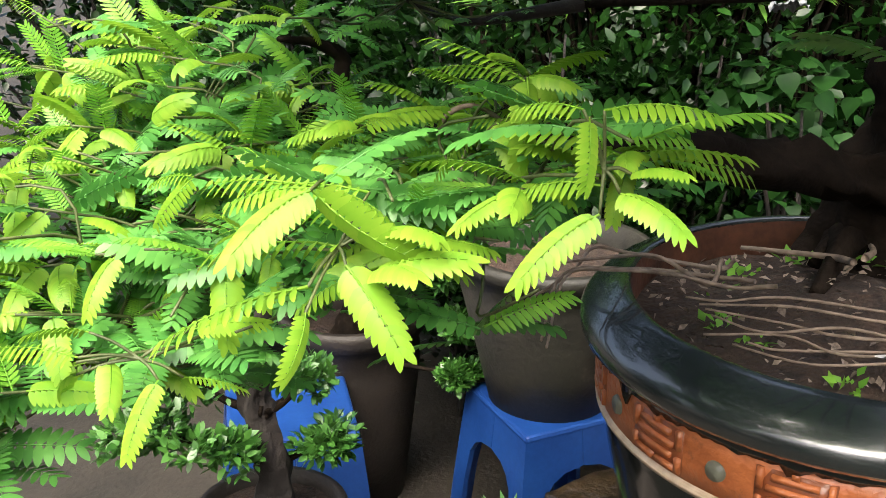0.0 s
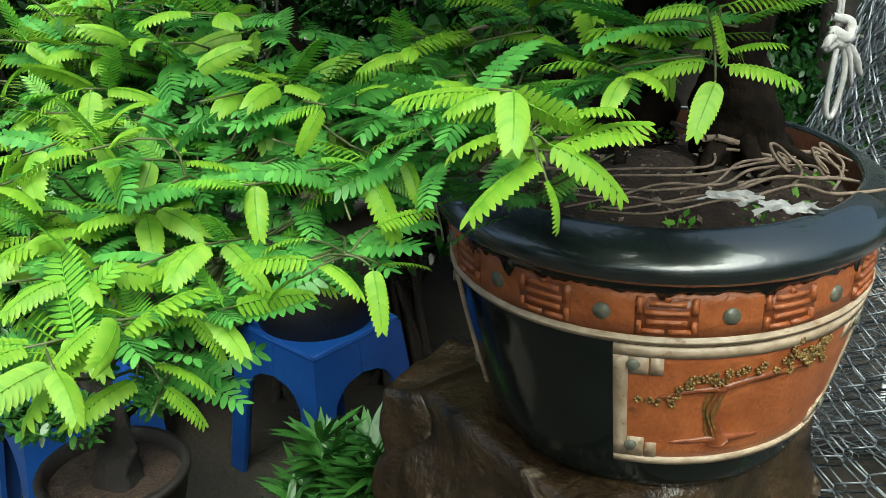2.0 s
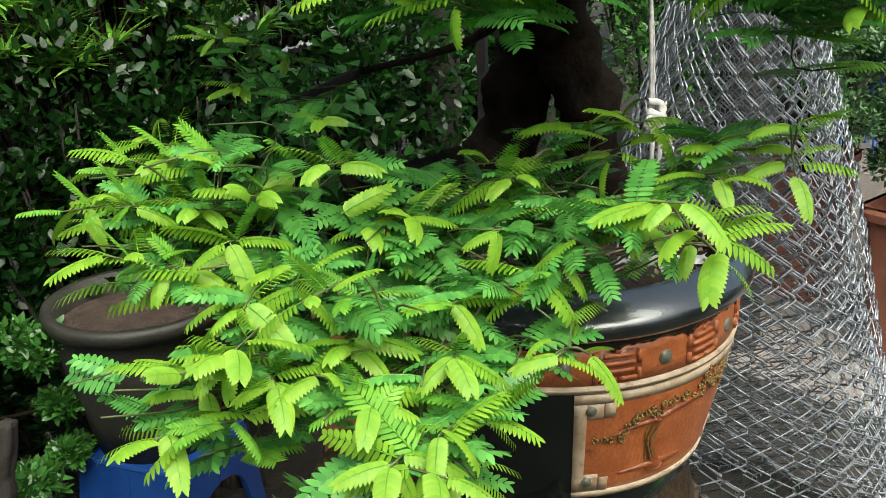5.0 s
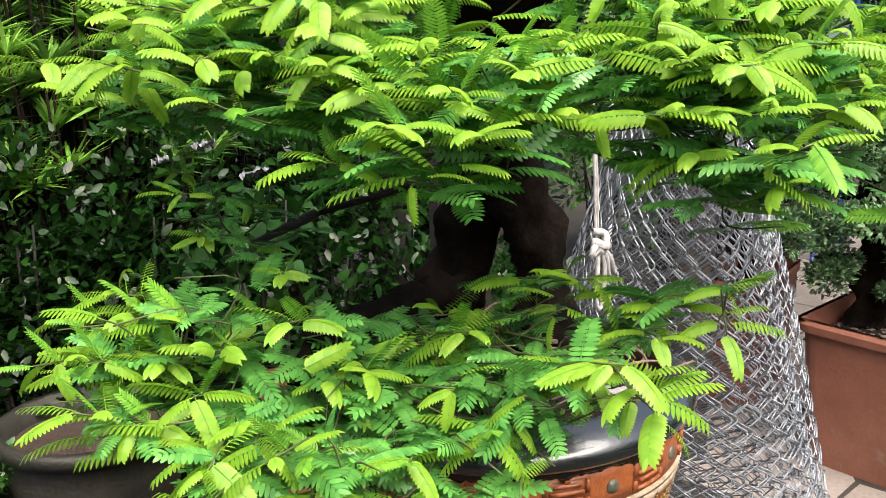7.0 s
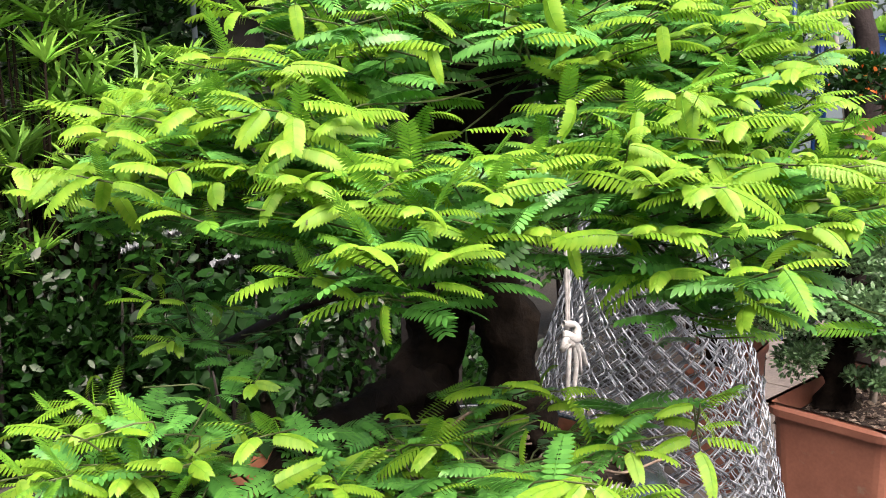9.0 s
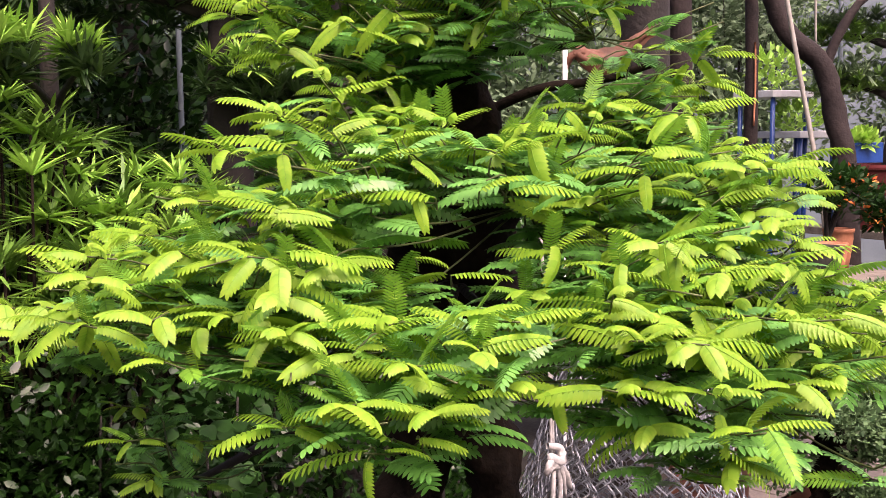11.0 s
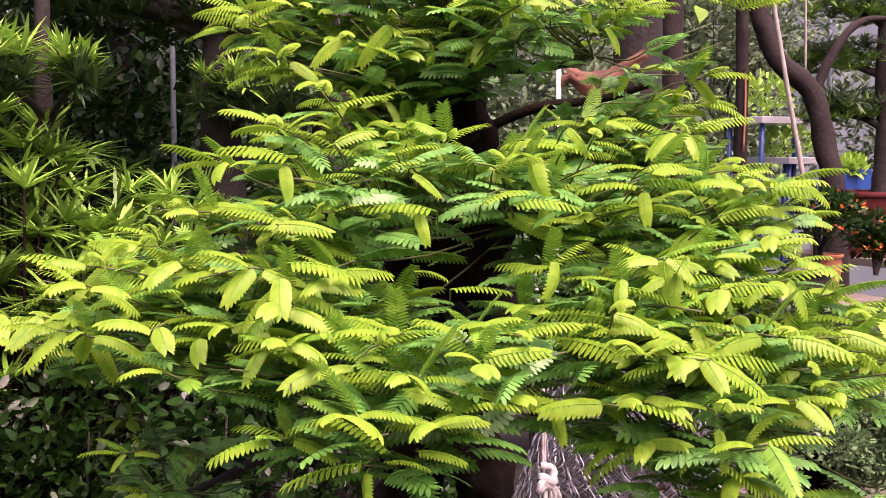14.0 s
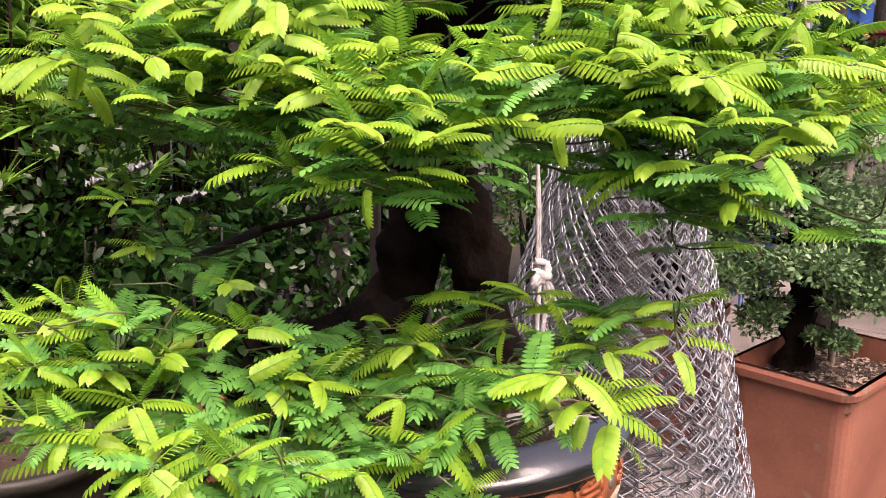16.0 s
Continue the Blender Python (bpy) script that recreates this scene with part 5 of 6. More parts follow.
lean = bare_trunk("leaning dark trunk tied to a bamboo pole", [(3.93, 1.70, 0.0, 0.07), (3.90, 1.75, 1.5, 0.052), (3.88, 1.80, 1.85, 0.048), (3.86, 1.86, 2.10, 0.046), (3.79, 1.99, 2.24, 0.044), (3.75, 2.08, 2.50, 0.046), (3.73, 2.14, 2.80, 0.046), (3.70, 2.2, 3.2, 0.04)])
tube("limb", [(3.86, 1.85, 2.09, 0.025), (3.93, 1.78, 2.30, 0.02), (4.05, 1.70, 2.42, 0.015), (4.25, 1.55, 2.42, 0.008)], bark_mauve, lean, 8, 5, 0.2)
pole = thing("bamboo_pole", "pale bamboo pole leaning against a trunk", "pole")
tube("cane", [(3.70, 1.70, 1.0, 0.011), (3.66, 1.79, 1.64, 0.011), (3.62, 1.88, 2.15, 0.010), (3.57, 1.98, 2.75, 0.010)], bamboo, pole, 10, 5, 0.05)
pole2 = thing("white_pole", "thin white metal pole behind the bonsai", "pole")
tube("pipe", [(1.68, 1.71, 0, 0.007), (1.68, 1.71, 1.2, 0.007), (1.68, 1.71, 2.06, 0.007)], white_paint, pole2, 10, 4)
pole3 = thing("grey_pole", "thin grey pipe in front of the hedge", "pole")
tube("pipe", [(1.62, 3.45, 0, 0.011), (1.62, 3.45, 1.2, 0.011), (1.62, 3.45, 2.6, 0.011)], sheet_grey, pole3, 10, 4)


def crown_over(label, foot, top, r, clumps, seed):
    t = thing("added_shade_tree", label, "tree", "shade trees")
    x, y = foot
    tube("trunk", [(x, y, 0, r), (x + 0.03, y, top * 0.5, r * 0.8), (x, y + 0.05, top, r * 0.5)], bark_brown, t, 12, 5, 0.2)
    local = np.random.default_rng(seed)
    for c in clumps[:5]:
        tube("limb", [(x, y + 0.03, top * 0.8, r * 0.5), ((x + c[0]) / 2, (y + c[1]) / 2, c[2] - 0.15, r * 0.3), (*c[:3], r * 0.1)], bark_brown, t, 7, 5, 0.2)
    small = [q for c in clumps for q in break_up(local, c[:3], c[3:], 8, 0.5)]
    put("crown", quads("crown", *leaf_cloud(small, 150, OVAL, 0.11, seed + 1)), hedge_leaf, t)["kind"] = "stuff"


# Both trees are added; their out-of-view crowns darken the planting below.
crown_over("tree added to shade the garden, its crown out of view", (2.0, 4.4), 3.6, 0.14, [(1.4, 2.9, 3.6, 1.0, 0.8, 0.4), (2.6, 3.4, 3.7, 1.0, 0.9, 0.4), (0.2, 3.2, 3.5, 1.0, 0.8, 0.4), (1.2, 4.6, 3.4, 1.5, 0.8, 0.6)], 71)
crown_over("tree added to shade the garden, its crown out of view", (-1.2, 4.6), 3.4, 0.14, [(-1.0, 2.0, 3.3, 0.9, 0.7, 0.3), (-0.35, 2.3, 3.4, 0.6, 0.6, 0.3), (-1.0, 3.2, 3.3, 1.1, 0.9, 0.4), (-2.2, 3.8, 3.2, 1.0, 0.9, 0.4), (-0.6, 4.6, 3.2, 1.3, 0.8, 0.6)], 73)


# ---- unseen hedges added behind the viewer to darken reflections and front light ----
for k, (x, y) in enumerate([(-3.6, 1.5), (-3.4, -0.6), (-2.2, -2.3), (0.0, -2.9), (2.2, -2.6), (4.4, -1.9)]):
    shrub("light_blocking_hedge", "unseen dark hedge added behind the viewer to block low light", (x, y, 1.5), (1.4, 1.0, 1.6), OVAL, 0.14, hedge_leaf, 30, 130, 170 + 2 * k, category="hedge", group="boundary hedge")


# ---- the red-brown planter and its small tree ----
def square_pot(name, label, corner, side, back, z, h, mat, taper=0.86, fill=mulch):
    """A tapered rectangular pot: rim corner, then its two rim edges as vectors."""
    p = thing(name, label, "planter")
    c, s, b = (np.array([*v, 0.0]) for v in (corner, side, back))
    mid = c + (s + b) / 2

    def ring(scale, height):
        return [mid + scale * (i * s + j * b) / 2 + np.array([0, 0, height]) for i, j in ((-1, -1), (1, -1), (1, 1), (-1, 1))]
    for nm, rows in (("body", [(taper, z), (0.97, z + h * 0.92)]), ("rim", [(0.97, z + h * 0.92), (1.03, z + h * 0.925), (1.04, z + h * 0.98), (1.02, z + h), (0.95, z + h), (0.94, z + h * 0.78)])):
        bm = bmesh.new()
        rings = [[bm.verts.new(q) for q in ring(*r)] for r in rows]
        for a, d in zip(rings, rings[1:]):
            for k in range(4):
                bm.faces.new([a[k], a[(k + 1) % 4], d[(k + 1) % 4], d[k]])
        bmesh.ops.recalc_face_normals(bm, faces=bm.faces[:])
        edges = [e for e in bm.edges if abs(e.verts[0].co.z - e.verts[1].co.z) > 0.002]
        bmesh.ops.bevel(bm, geom=edges, offset=min(0.06, 0.14 * float(np.linalg.norm(s))), segments=5, affect="EDGES", profile=0.5)
        part(nm, bm, mat, p, smooth=False)
    local = np.random.default_rng(int(abs(corner[0]) * 100))
    grid = 14
    v = [mid + 0.93 * ((i / grid - 0.5) * s + (j / grid - 0.5) * b) + np.array([0, 0, z + h * 0.84 + 0.012 * local.random()]) for i in range(grid + 1) for j in range(grid + 1)]
    f = [(i * (grid + 1) + j, (i + 1) * (grid + 1) + j, (i + 1) * (grid + 1) + j + 1, i * (grid + 1) + j + 1) for i in range(grid) for j in range(grid)]
    put("earth", quads("earth", v, f), soil, p)
    chips = np.array([mid + 0.9 * ((local.random() - 0.5) * s + (local.random() - 0.5) * b) + np.array([0, 0, z + h * 0.855]) for k in range(1100)])
    put("mulch", quads("mulch", *scatter(OVAL, frames_of(chips, local.normal(size=chips.shape) * (1, 1, 0.3), np.array([0, 0, 1.0]) + local.normal(0, 0.5, chips.shape)), 0.008 + 0.022 * local.random(len(chips)))), fill, p)["kind"] = "stuff"
    return p


def small_tree(label, x, y, z, top, radius, pads, mat, seed, per=240, size=0.022, bark=bark_dark):
    t = thing("small_leaf_bonsai", label, "tree", "small bonsai")
    tube("trunk", [(x, y, z, radius * 1.5), (x + 0.01, y, z + (top - z) * 0.3, radius), (x - 0.015, y + 0.01, z + (top - z) * 0.6, radius * 0.8), (x + 0.01, y, top, radius * 0.4)], bark, t, 16, 12, 0.7)
    local = np.random.default_rng(seed)
    clumps = []
    for px, py, pz, r in pads:
        tube("limb", [(x, y, pz - r * 0.5, radius * 0.4), ((x + px) / 2, (y + py) / 2, pz - r * 0.4, radius * 0.25), (px, py, pz, radius * 0.12)], bark_dark, t, 6, 4, 0.2)
        clumps += break_up(local, (px, py, pz), (r, r, r * 0.55), 5, 0.5)
    put("crown", quads("crown", *leaf_cloud(clumps, per, OVAL, size, seed + 1)), mat, t)["kind"] = "stuff"


square_pot("planter", "red-brown plastic planter with mulch", (2.42, 1.05), (0.05, 0.45), (0.64, -0.03), 0.0, 0.53, plastic_brown)
small_tree("small-leaved bonsai tree in a red-brown planter", 2.76, 1.38, 0.46, 1.32, 0.038, [(2.58, 1.48, 1.03, 0.22), (2.81, 1.22, 1.0, 0.25), (2.54, 1.26, 0.91, 0.18), (2.85, 1.46, 1.1, 0.25), (2.72, 1.33, 1.23, 0.25), (2.7, 1.15, 0.77, 0.15), (2.96, 1.16, 0.83, 0.18), (2.51, 1.54, 0.79, 0.17), (3.0, 1.27, 1.05, 0.25), (2.64, 1.3, 1.07, 0.2), (3.16, 1.11, 0.97, 0.22), (3.1, 1.21, 0.8, 0.17), (2.59, 1.53, 0.87, 0.17), (2.60, 1.45, 0.69, 0.13), (2.66, 1.22, 0.62, 0.10), (2.70, 1.26, 0.86, 0.14), (2.73, 1.11, 0.78, 0.15), (2.60, 1.57, 0.99, 0.17), (2.76, 1.16, 0.96, 0.16)], grey_leaf, 81)
square_pot("planter", "orange-brown planter behind the roll", (2.75, 1.75), (-0.03, 0.30), (0.45, 0.08), 0.0, 0.52, plastic_brown)
small_tree("small-leaved bonsai tree in an orange planter", 2.95, 1.95, 0.44, 1.0, 0.025, [(2.9, 1.95, 0.85, 0.2), (3.05, 1.85, 0.95, 0.18), (2.85, 2.05, 1.0, 0.16)], box_leaf, 83)
square_pot("planter", "orange-brown planter behind the roll", (3.3, 0.85), (-0.03, 0.30), (0.45, 0.08), 0.0, 0.52, plastic_brown)

# ---- paving ----
pave = thing("paving", "grey-brown square paving slabs", "paving", kind="structure")
shared = None
for i in range(9):
    for j in range(9):
        x, y = 2.31 + i * 0.41, -0.6 + j * 0.41
        if shared is None:
            bm = bmesh.new()
            bmesh.ops.create_cube(bm, size=1, matrix=Matrix.Diagonal((0.40, 0.40, 0.04, 1)))
            bmesh.ops.bevel(bm, geom=bm.edges[:], offset=0.005, segments=1, affect="EDGES")
            shared = bpy.data.meshes.new("slab")
            bm.to_mesh(shared)
            bm.free()
            shared.materials.append(paving)
        ob = new("slab", shared)
        ob.parent = pave
        ob.location = (x, y, -0.012 + 0.004 * noise.noise(Vector((i, j, 0))))


# ---- nursery on the far side ----
def bench(label, x, y, z, w, d, turn, top_mat, leg_mat):
    b = thing("plant_bench", label, "bench", "plant benches")
    boxes("top", [(0, 0, z - 0.02, w, d, 0.04, 0)], top_mat, b, 0.004)
    for sx in (-1, 1):
        for sy in (-1, 1):
            tube("leg", [(sx * (w / 2 - 0.03), sy * (d / 2 - 0.03), 0, 0.014), (sx * (w / 2 - 0.03), sy * (d / 2 - 0.03), z / 2, 0.014), (sx * (w / 2 - 0.03), sy * (d / 2 - 0.03), z - 0.03, 0.014)], leg_mat, b, 8, 2)
    b.matrix_world = pose(x, y, 0, 0, 0, turn)


bench("dark slab bench for small clay pots", 3.25, 1.5, 1.26, 0.75, 0.45, 60, wood_grey, wood_grey)
bench("white metal rack with blue legs", 5.14, 2.66, 2.05, 0.34, 0.3, 65, white_paint, blue)
bench("white metal rack with blue legs", 5.25, 2.55, 1.82, 0.36, 0.3, 65, white_paint, blue)
bench("grey bench under a maroon planter", 4.95, 1.85, 1.30, 1.0, 0.5, 70, wood_grey, wood_grey)
round_pot("clay_pot", "small orange clay pot on a bench", 3.13, 1.51, 1.26, 0.055, 0.13, clay, group="clay pots")
round_pot("clay_pot", "small orange clay pot on a bench", 3.42, 1.60, 1.26, 0.06, 0.16, clay, group="clay pots")
round_pot("dark_pot", "dark round pot on a bench", 2.98, 1.50, 1.26, 0.085, 0.13, cement_pot)
square_pot("planter", "dark maroon rectangular planter", (4.72, 2.05), (0.06, -0.55), (0.40, 0.10), 1.30, 0.34, plastic_maroon)
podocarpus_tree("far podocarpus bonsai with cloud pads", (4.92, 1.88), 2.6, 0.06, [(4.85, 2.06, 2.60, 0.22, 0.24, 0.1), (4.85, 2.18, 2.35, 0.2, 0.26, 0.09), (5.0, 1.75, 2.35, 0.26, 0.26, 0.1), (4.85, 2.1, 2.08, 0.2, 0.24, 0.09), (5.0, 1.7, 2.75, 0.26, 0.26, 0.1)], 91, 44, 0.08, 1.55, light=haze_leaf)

crate = thing("blue_crate", "blue plastic crate of seedlings", "crate")
boxes("body", [(0, -0.05, 0.05, 0.18, 0.008, 0.10, 0), (0, 0.05, 0.05, 0.18, 0.008, 0.10, 0), (-0.09, 0, 0.05, 0.008, 0.10, 0.10, 0), (0.09, 0, 0.05, 0.008, 0.10, 0.10, 0), (0, 0, 0.01, 0.17, 0.09, 0.012, 0)], blue, crate, 0.002)
crate.matrix_world = pose(4.55, 1.93, 1.655, 0, 0, -28)


def seedlings(label, centre, radii, seed, count=260, size=0.05):
    t = thing("seedlings", label, "seedlings", kind="stuff")
    put("leaves", quads("leaves", *leaf_cloud([(*centre, *radii)], count, OVAL, size, seed, 0.8)), seedling, t)["kind"] = "stuff"


seedlings("light green seedlings in a blue crate", (4.55, 1.93, 1.76), (0.09, 0.06, 0.04), 95)
seedlings("light green seedlings on a white rack", (5.14, 2.66, 2.18), (0.18, 0.16, 0.12), 97)
seedlings("light green seedlings on a white rack", (5.25, 2.55, 1.90), (0.18, 0.16, 0.09), 98)


def flower_bush(label, x, y, z, r, seed):
    t = thing("flowering_plant", label, "plant", "flowering plants")
    local = np.random.default_rng(seed)
    clumps = break_up(local, (x, y, z), (r, r, r * 0.7), 8)
    put("stem_work", quads("stem_work", *joined([tube_arrays(smooth_line([(x, y, z - r * 1.1, 0.01), ((x + c[0]) / 2, (y + c[1]) / 2, z - r * 0.3, 0.007), (*c[:3], 0.003)], 4), 5) for c in clumps])), bark_brown, t)["kind"] = "stuff"
    put("crown", quads("crown", *leaf_cloud(clumps, 90, OVAL, 0.04, seed)), vine_leaf, t)["kind"] = "stuff"
    put("flowers", quads("flowers", *leaf_cloud(clumps[:4], 22, OVAL, 0.03, seed + 1)), flower, t)["kind"] = "stuff"


flower_bush("orange-flowered leafy potted shrub", 3.31, 1.60, 1.56, 0.17, 101)
flower_bush("orange-flowered leafy potted shrub", 3.55, 1.45, 1.50, 0.15, 103)

lantern = thing("red_lantern", "small round red lantern on a grey stick", "lantern")
bm = bmesh.new()
bmesh.ops.create_uvsphere(bm, u_segments=20, v_segments=12, radius=0.05)
for v in bm.verts:
    v.co *= 1 + 0.03 * math.cos(8 * math.atan2(v.co.y, v.co.x))
    v.co.z *= 0.92
ball = part("ball", bm, lamp_red, lantern)
ball.location = (5.28, 2.34, 2.85)
tube("stick", [(5.29, 2.33, 1.2, 0.014), (5.29, 2.33, 2.2, 0.014), (5.28, 2.34, 2.80, 0.012)], sheet_grey, lantern, 8, 3)


def broad_branch():
    t = thing("broad_leaf_branch", "overhanging branch with light green heart-shaped leaves", "branch")
    tube("stem", [(2.28, 1.80, 2.62, 0.012), (1.9, 1.45, 2.42, 0.008), (1.62, 1.2, 2.30, 0.006), (1.40, 1.02, 2.22, 0.003)], bark_brown, t, 7, 5, 0.2)
    local = np.random.default_rng(5)
    mesh = quads("leaf", *HEART)
    mesh.materials.append(broad_leaf)
    for k in range(34):
        u = local.random()
        p = np.array([2.1, 1.62, 2.5]) * (1 - u) + np.array([1.40, 1.0, 2.22]) * u + local.normal(0, 0.06, 3)
        m = frames_of(p[None], np.array([[local.normal(), local.normal(), -0.9]]), np.array([[local.normal(0, 0.5), local.normal(0, 0.5), 1.0]]))[0]
        s = 0.045 + 0.03 * local.random()
        ob = new("leaf", mesh)
        ob.parent = t
        ob.matrix_basis = Matrix(m.tolist()) @ Matrix.Diagonal((s, s, s, 1))


broad_branch()

# ---- far trees and a grey backdrop wall ----
for k, (x, y, z, r) in enumerate([(6.5, 5.5, 2.4, 1.6), (8.5, 4.6, 2.6, 1.7), (9.5, 2.6, 2.4, 1.5), (4.2, 5.6, 2.2, 1.4), (9.5, 0.8, 2.0, 1.4), (3.5, 6.5, 2.5, 1.6), (1.2, 6.5, 2.2, 1.5), (-1.5, 6.5, 2.0, 1.5)]):
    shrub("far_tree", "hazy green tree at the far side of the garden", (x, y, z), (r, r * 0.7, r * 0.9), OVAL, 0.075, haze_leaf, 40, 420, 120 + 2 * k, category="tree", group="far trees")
for k, (x, y, z, r) in enumerate([(4.3, 3.6, 0.9, 0.6), (5.6, 1.3, 0.8, 0.5), (4.4, 0.7, 0.5, 0.5), (3.6, 2.6, 0.7, 0.5), (6.2, 3.6, 1.2, 0.7), (4.1, 1.15, 1.0, 0.4), (3.9, 0.55, 0.7, 0.4)]):
    shrub("garden_shrub", "mid green potted shrub in the nursery", (x, y, z), (r, r * 0.7, r), OVAL, 0.05, box_leaf, 20, 200, 150 + 2 * k, group="garden shrubs")
# Plain wall added as a blue-grey backdrop for the hazy distance.
house = thing("far_backdrop", "blue-grey backdrop wall far behind the trees", "house")
boxes("wall", [(0, 0, 3.2, 7.0, 0.2, 6.4, 0)], sheet_grey, house, 0)
boxes("roof", [(0, -0.2, 6.475, 7.4, 1.2, 0.15, 0)], wood_grey, house, 0)
house.matrix_world = pose(13, 6.0, 0, 0, 0, -65)


# ---- low pots beside the stools ----
square_pot("planter", "tall red clay planter behind the glazed pot", (0.60, 1.80), (0.05, 0.26), (0.24, -0.06), 0.0, 0.74, clay, 0.92, soil)
round_pot("brown_pot", "brown round pot standing on a block", -0.29, 1.53, 0.30, 0.125, 0.18, pot_dark)
rough_block("block", "rough grey block under a small pot", -0.29, 1.53, 0.0, 0.26, 0.24, 0.30, 15, paving, 0.015, 9)
small_tree("small-leaved bonsai with a hollow snag trunk", -0.29, 1.515, 0.45, 0.86, 0.026, [(-0.42, 1.55, 0.72, 0.10), (-0.22, 1.60, 0.70, 0.07), (-0.38, 1.46, 0.63, 0.08), (-0.46, 1.50, 0.76, 0.08), (-0.20, 1.56, 0.60, 0.06), (-0.47, 1.46, 0.66, 0.08), (-0.36, 1.62, 0.78, 0.07)], box_leaf, 85, 90, 0.022, bark_brown)
round_pot("brown_pot", "brown round pot behind the stools", -0.22, 2.34, 0.0, 0.17, 0.50, pot_dark)
small_tree("small-leaved bushy bonsai behind the stools", -0.22, 2.30, 0.45, 0.88, 0.025, [(-0.32, 2.22, 0.72, 0.13), (-0.13, 2.20, 0.74, 0.13), (0.0, 2.18, 0.68, 0.10), (-0.2, 2.3, 0.84, 0.15), (-0.44, 2.24, 0.74, 0.11), (0.03, 2.14, 0.54, 0.05), (0.04, 2.12, 0.43, 0.05)], box_leaf, 87, 170, 0.024)


def scrap(x, y, z, w, seed):
    """A crumpled sheet with a torn outline, added for bright background glimpsed through the shrubs."""
    n = 12
    v = []
    for i in range(n + 1):
        for j in range(n + 1):
            p, q = i / n - 0.5, j / n - 0.5
            k = 1 + 0.5 * noise.noise(Vector((p * 5 + seed, q * 5, 0)))
            v.append((p * w * k, q * w * 0.6 * k, 0.018 * noise.noise(Vector((p * 6, q * 6, seed))) + 0.006 * noise.noise(Vector((p * 17, q * 17, seed)))))
    f = [(i * (n + 1) + j, (i + 1) * (n + 1) + j, (i + 1) * (n + 1) + j + 1, i * (n + 1) + j + 1) for i in range(n) for j in range(n)]
    ob = put("pale_gap_scrap", quads("pale_gap_scrap", v, f), gap_white, smooth=False)
    ob.matrix_world = pose(x, y, z, 20, 10, 30 + seed * 7)
    tagged(ob, "pale crumpled sheet standing in for bright gaps between the shrubs", "plastic scrap", "plastic scraps")


tag = put("plastic_tag", quads("plastic_tag", [(0.022 * math.cos(a) * k, 0.006 * noise.noise(Vector((a, k, 1))), 0.018 * math.sin(a) * k) for k in (0.3, 0.7, 1.0) for a in np.arange(12) * math.pi / 6], [(i * 12 + j, i * 12 + (j + 1) % 12, (i + 1) * 12 + (j + 1) % 12, (i + 1) * 12 + j) for i in range(2) for j in range(12)] + [(0, 1, 2, 3), (0, 3, 4, 5), (0, 5, 6, 7), (0, 7, 8, 9), (0, 9, 10, 11)]), white_paint)
tag.matrix_world = pose(1.345, 0.985, 0.985, 0, 0, 40)
tagged(tag, "small white plastic tag caught in the wire roll", "tag")
for x, y, z, w, seed in ((0.54, 2.02, 1.33, 0.05, 15), (0.63, 1.96, 1.26, 0.06, 18), (0.46, 2.08, 1.30, 0.04, 23)):
    scrap(x, y, z, w, seed)


# ---- cords and a dry sheath among the trees ----
def hanging_line(name, label, pts, mat):
    t = thing(name, label, "cord")
    tube("strand", pts, mat, t, 5, 5)


hanging_line("white_cable", "thin white cable hanging beside the bonsai", [(1.30, 2.75, 3.50, 0.004), (1.15, 2.25, 2.85, 0.004), (1.14, 2.17, 2.40, 0.004), (1.14, 2.16, 2.30, 0.004), (1.17, 2.13, 2.23, 0.004), (1.21, 2.10, 2.16, 0.004), (1.24, 2.08, 2.02, 0.004)], cord_white)
hanging_line("straw_string", "straw-coloured string hanging from a tree", [(3.71, 2.18, 3.12, 0.006), (4.0, 1.99, 2.95, 0.006), (4.02, 1.97, 2.6, 0.006), (4.03, 1.96, 2.16, 0.006)], bamboo)
hanging_line("orange_rope", "orange rope tied to a trunk", [(4.19, 2.33, 2.25, 0.005), (4.19, 2.325, 2.05, 0.005), (4.19, 2.33, 1.84, 0.005)], clay)
bare_trunk("slim dark trunk in the shade", [(3.16, 2.16, 0, 0.06), (3.16, 2.16, 1.6, 0.05), (3.15, 2.17, 2.4, 0.045), (3.12, 2.2, 3.1, 0.04)])
bare_trunk("slim dark trunk in the shade", [(4.24, 2.38, 0, 0.045), (4.22, 2.36, 1.8, 0.034), (4.20, 2.36, 2.5, 0.03), (4.15, 2.4, 3.1, 0.025)])
bough = thing("bare_bough", "slanting bare brown bough", "branch")
tube("wood", [(2.30, 1.40, 2.85, 0.03), (2.10, 1.62, 2.52, 0.026), (1.94, 1.85, 2.30, 0.024), (1.80, 2.05, 2.10, 0.02)], bark_mauve, bough, 10, 5, 0.2)
sheath = thing("dry_sheath", "curled dry brown palm sheath", "dry leaf")
rows = []
for k in range(17):
    u = k / 16
    for j in range(9):
        a = (j / 8 - 0.5) * (2.6 - 0.8 * u)
        w = 0.034 * math.sin(math.pi * (0.18 + 0.72 * u)) + 0.006 + 0.016 * noise.noise(Vector((k * 0.4, j * 0.7, 2)))
        rows.append((1.70 + 0.15 * u - w * math.cos(a) * 0.5, 1.70 - 0.17 * u - w * math.cos(a) * 0.5, 2.035 - 0.045 * math.sin(u * 4.5) + w * math.sin(a)))
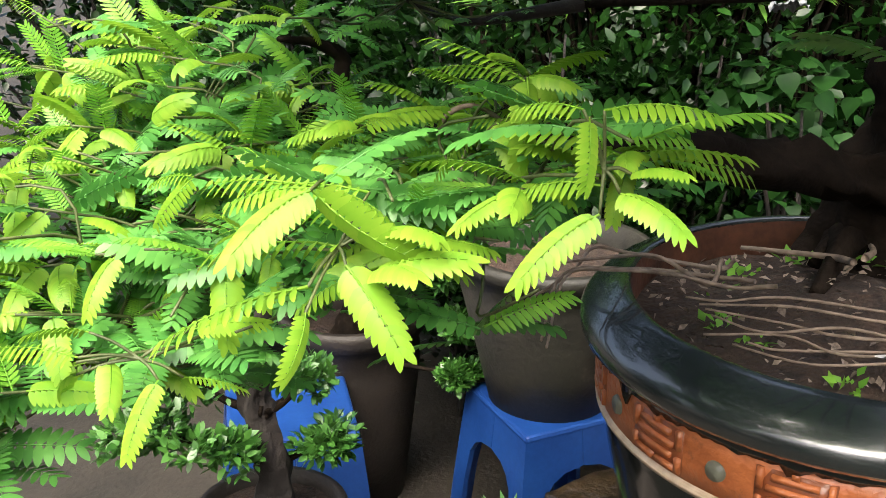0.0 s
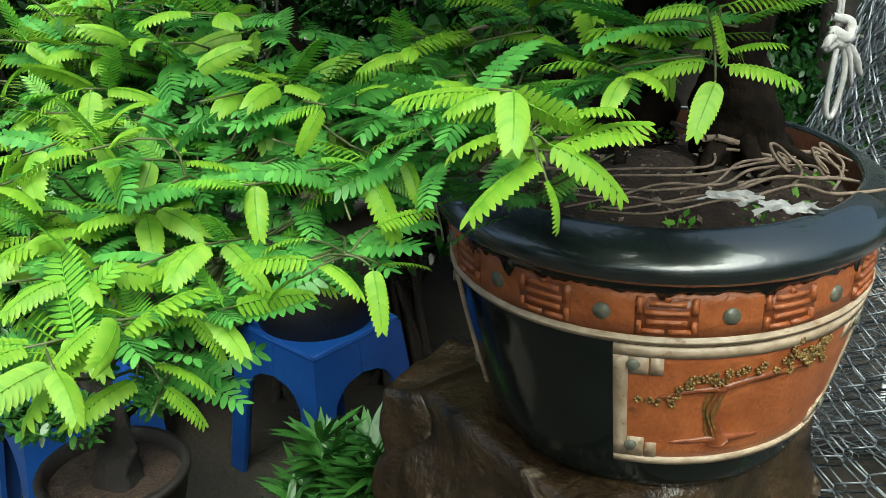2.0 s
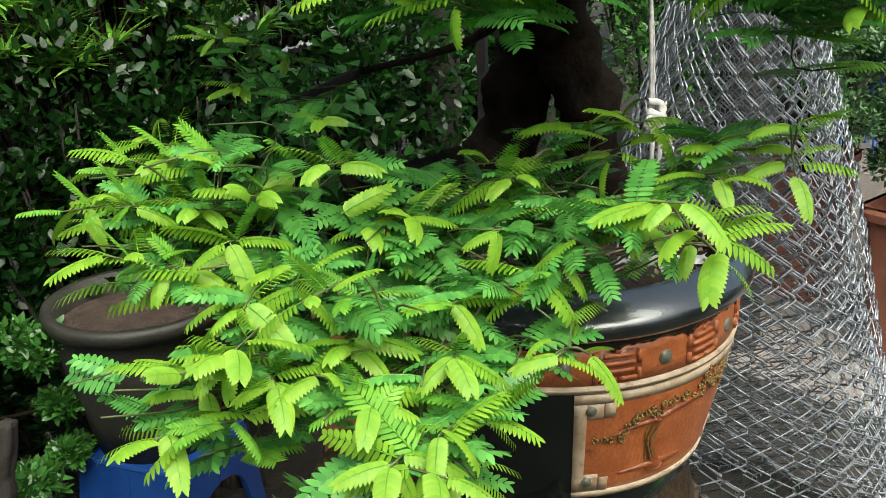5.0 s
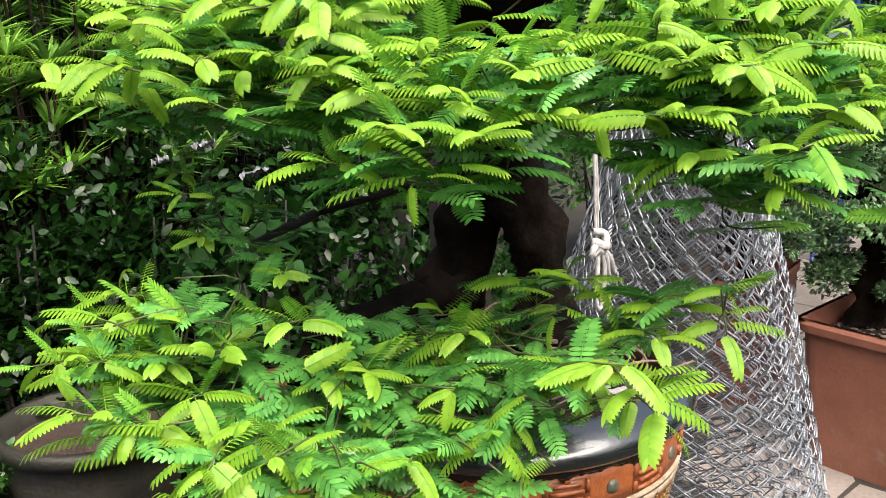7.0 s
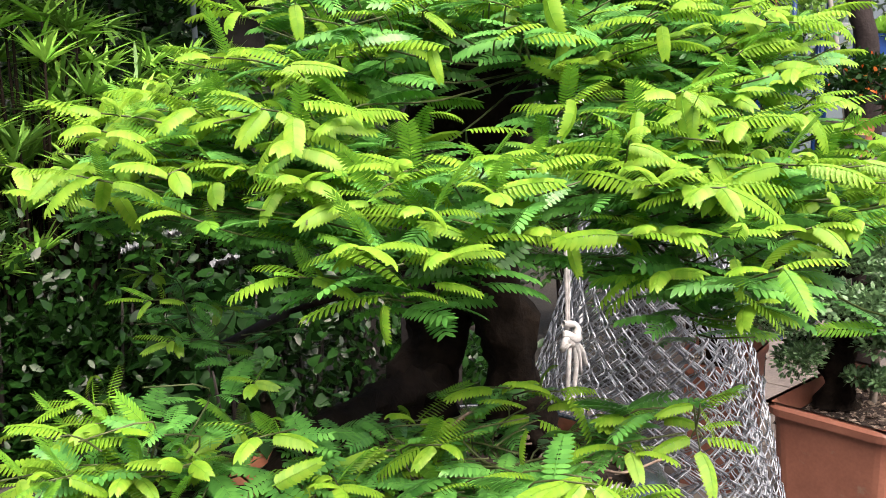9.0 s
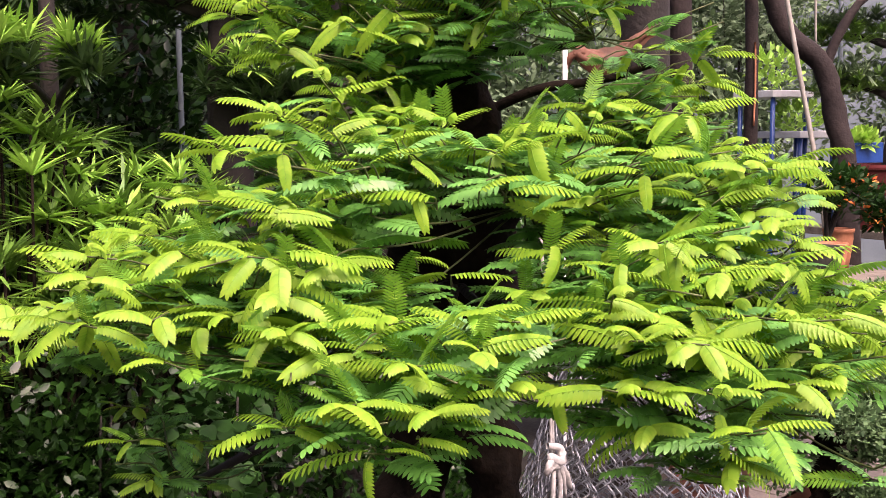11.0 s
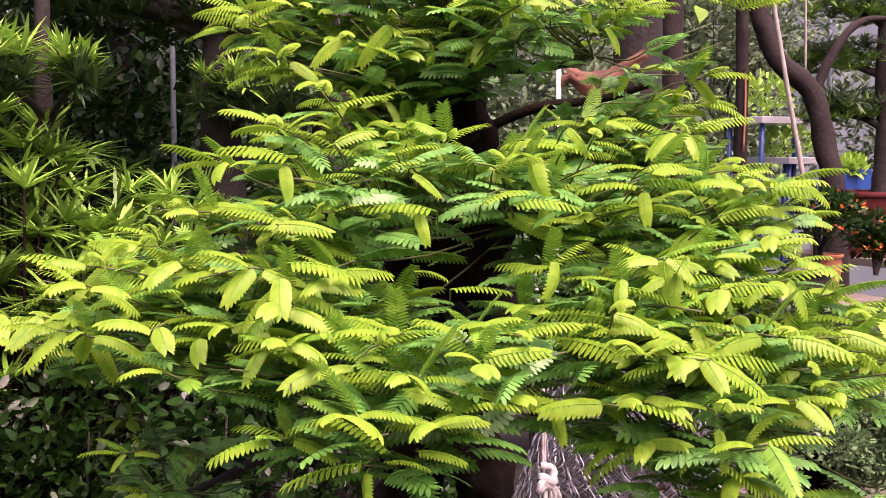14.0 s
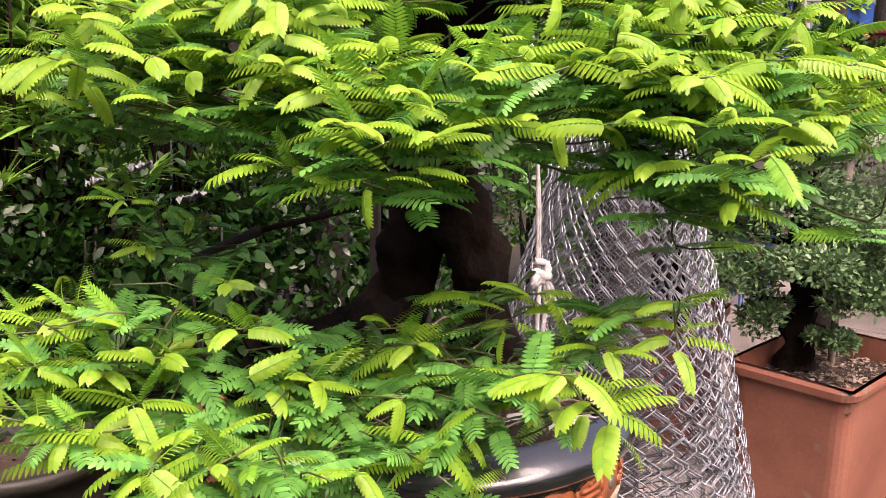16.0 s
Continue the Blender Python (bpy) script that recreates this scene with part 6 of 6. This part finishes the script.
put("blade", quads("blade", rows, [(k * 9 + j, k * 9 + j + 1, k * 9 + j + 10, k * 9 + j + 9) for k in range(16) for j in range(8)]), inner_clay, sheath)
tube("stalk", [(1.685, 1.715, 1.98, 0.009), (1.70, 1.69, 2.02, 0.012), (1.76, 1.62, 2.02, 0.008)], inner_clay, sheath, 8, 4, 0.2)


wrapped = thing("wrapped_stem", "upright stem wrapped in black film and wire", "stem")
tube("film", [(0.77, 1.42, 0.0, 0.046), (0.765, 1.42, 0.9, 0.044), (0.762, 1.416, 1.6, 0.043), (0.76, 1.414, 1.94, 0.040)], pot_dark, wrapped, 18, 6, 0.06)
for z, lean in ((1.855, 0.006), (1.868, -0.005), (1.876, 0.008)):
    tube("wire", [(0.762 + 0.047 * math.cos(a), 1.416 + 0.047 * math.sin(a), z + lean * math.sin(a + 1), 0.0022) for a in np.linspace(0, 6.283, 17)], steel, wrapped, 6, 2)
tube("wire", [(0.742, 1.372, 1.90, 0.0022), (0.735, 1.366, 1.87, 0.0022), (0.738, 1.368, 1.85, 0.0022)], steel, wrapped, 6, 3)
plank = boxes("plank", [(0, 0, 0.99, 0.045, 0.018, 1.98, 0)], bark_brown, None, 0.003)
plank.matrix_world = pose(0.785, 1.535, 0, 0, 0, 35)
tagged(plank, "narrow reddish-brown upright wooden plank", "plank")


# ---- a weed beside the roll ----
weed = thing("broad_leaf_weed", "small green broad-leaved weed at the foot of the roll", "plant")
wl = np.random.default_rng(29)
tube("stem", [(0.86, 0.72, 0.0, 0.004), (0.855, 0.71, 0.16, 0.0035), (0.85, 0.70, 0.30, 0.002)], twig_green, weed, 6, 4, 0.1)
for k in range(9):
    z, a = 0.12 + 0.022 * k, k * 2.4
    m = frames_of(np.array([[0.853, 0.705, z]]), np.array([[math.cos(a), math.sin(a), 0.35]]), np.array([[0.1 * wl.normal(), 0.1 * wl.normal(), 1.0]]))[0]
    mesh = quads("leaf", *OVAL)
    mesh.materials.append(leaf_old)
    ob = new("leaf", mesh)
    ob.parent = weed
    ob.matrix_basis = Matrix(m.tolist()) @ Matrix.Diagonal((0.075, 0.075, 0.075, 1))
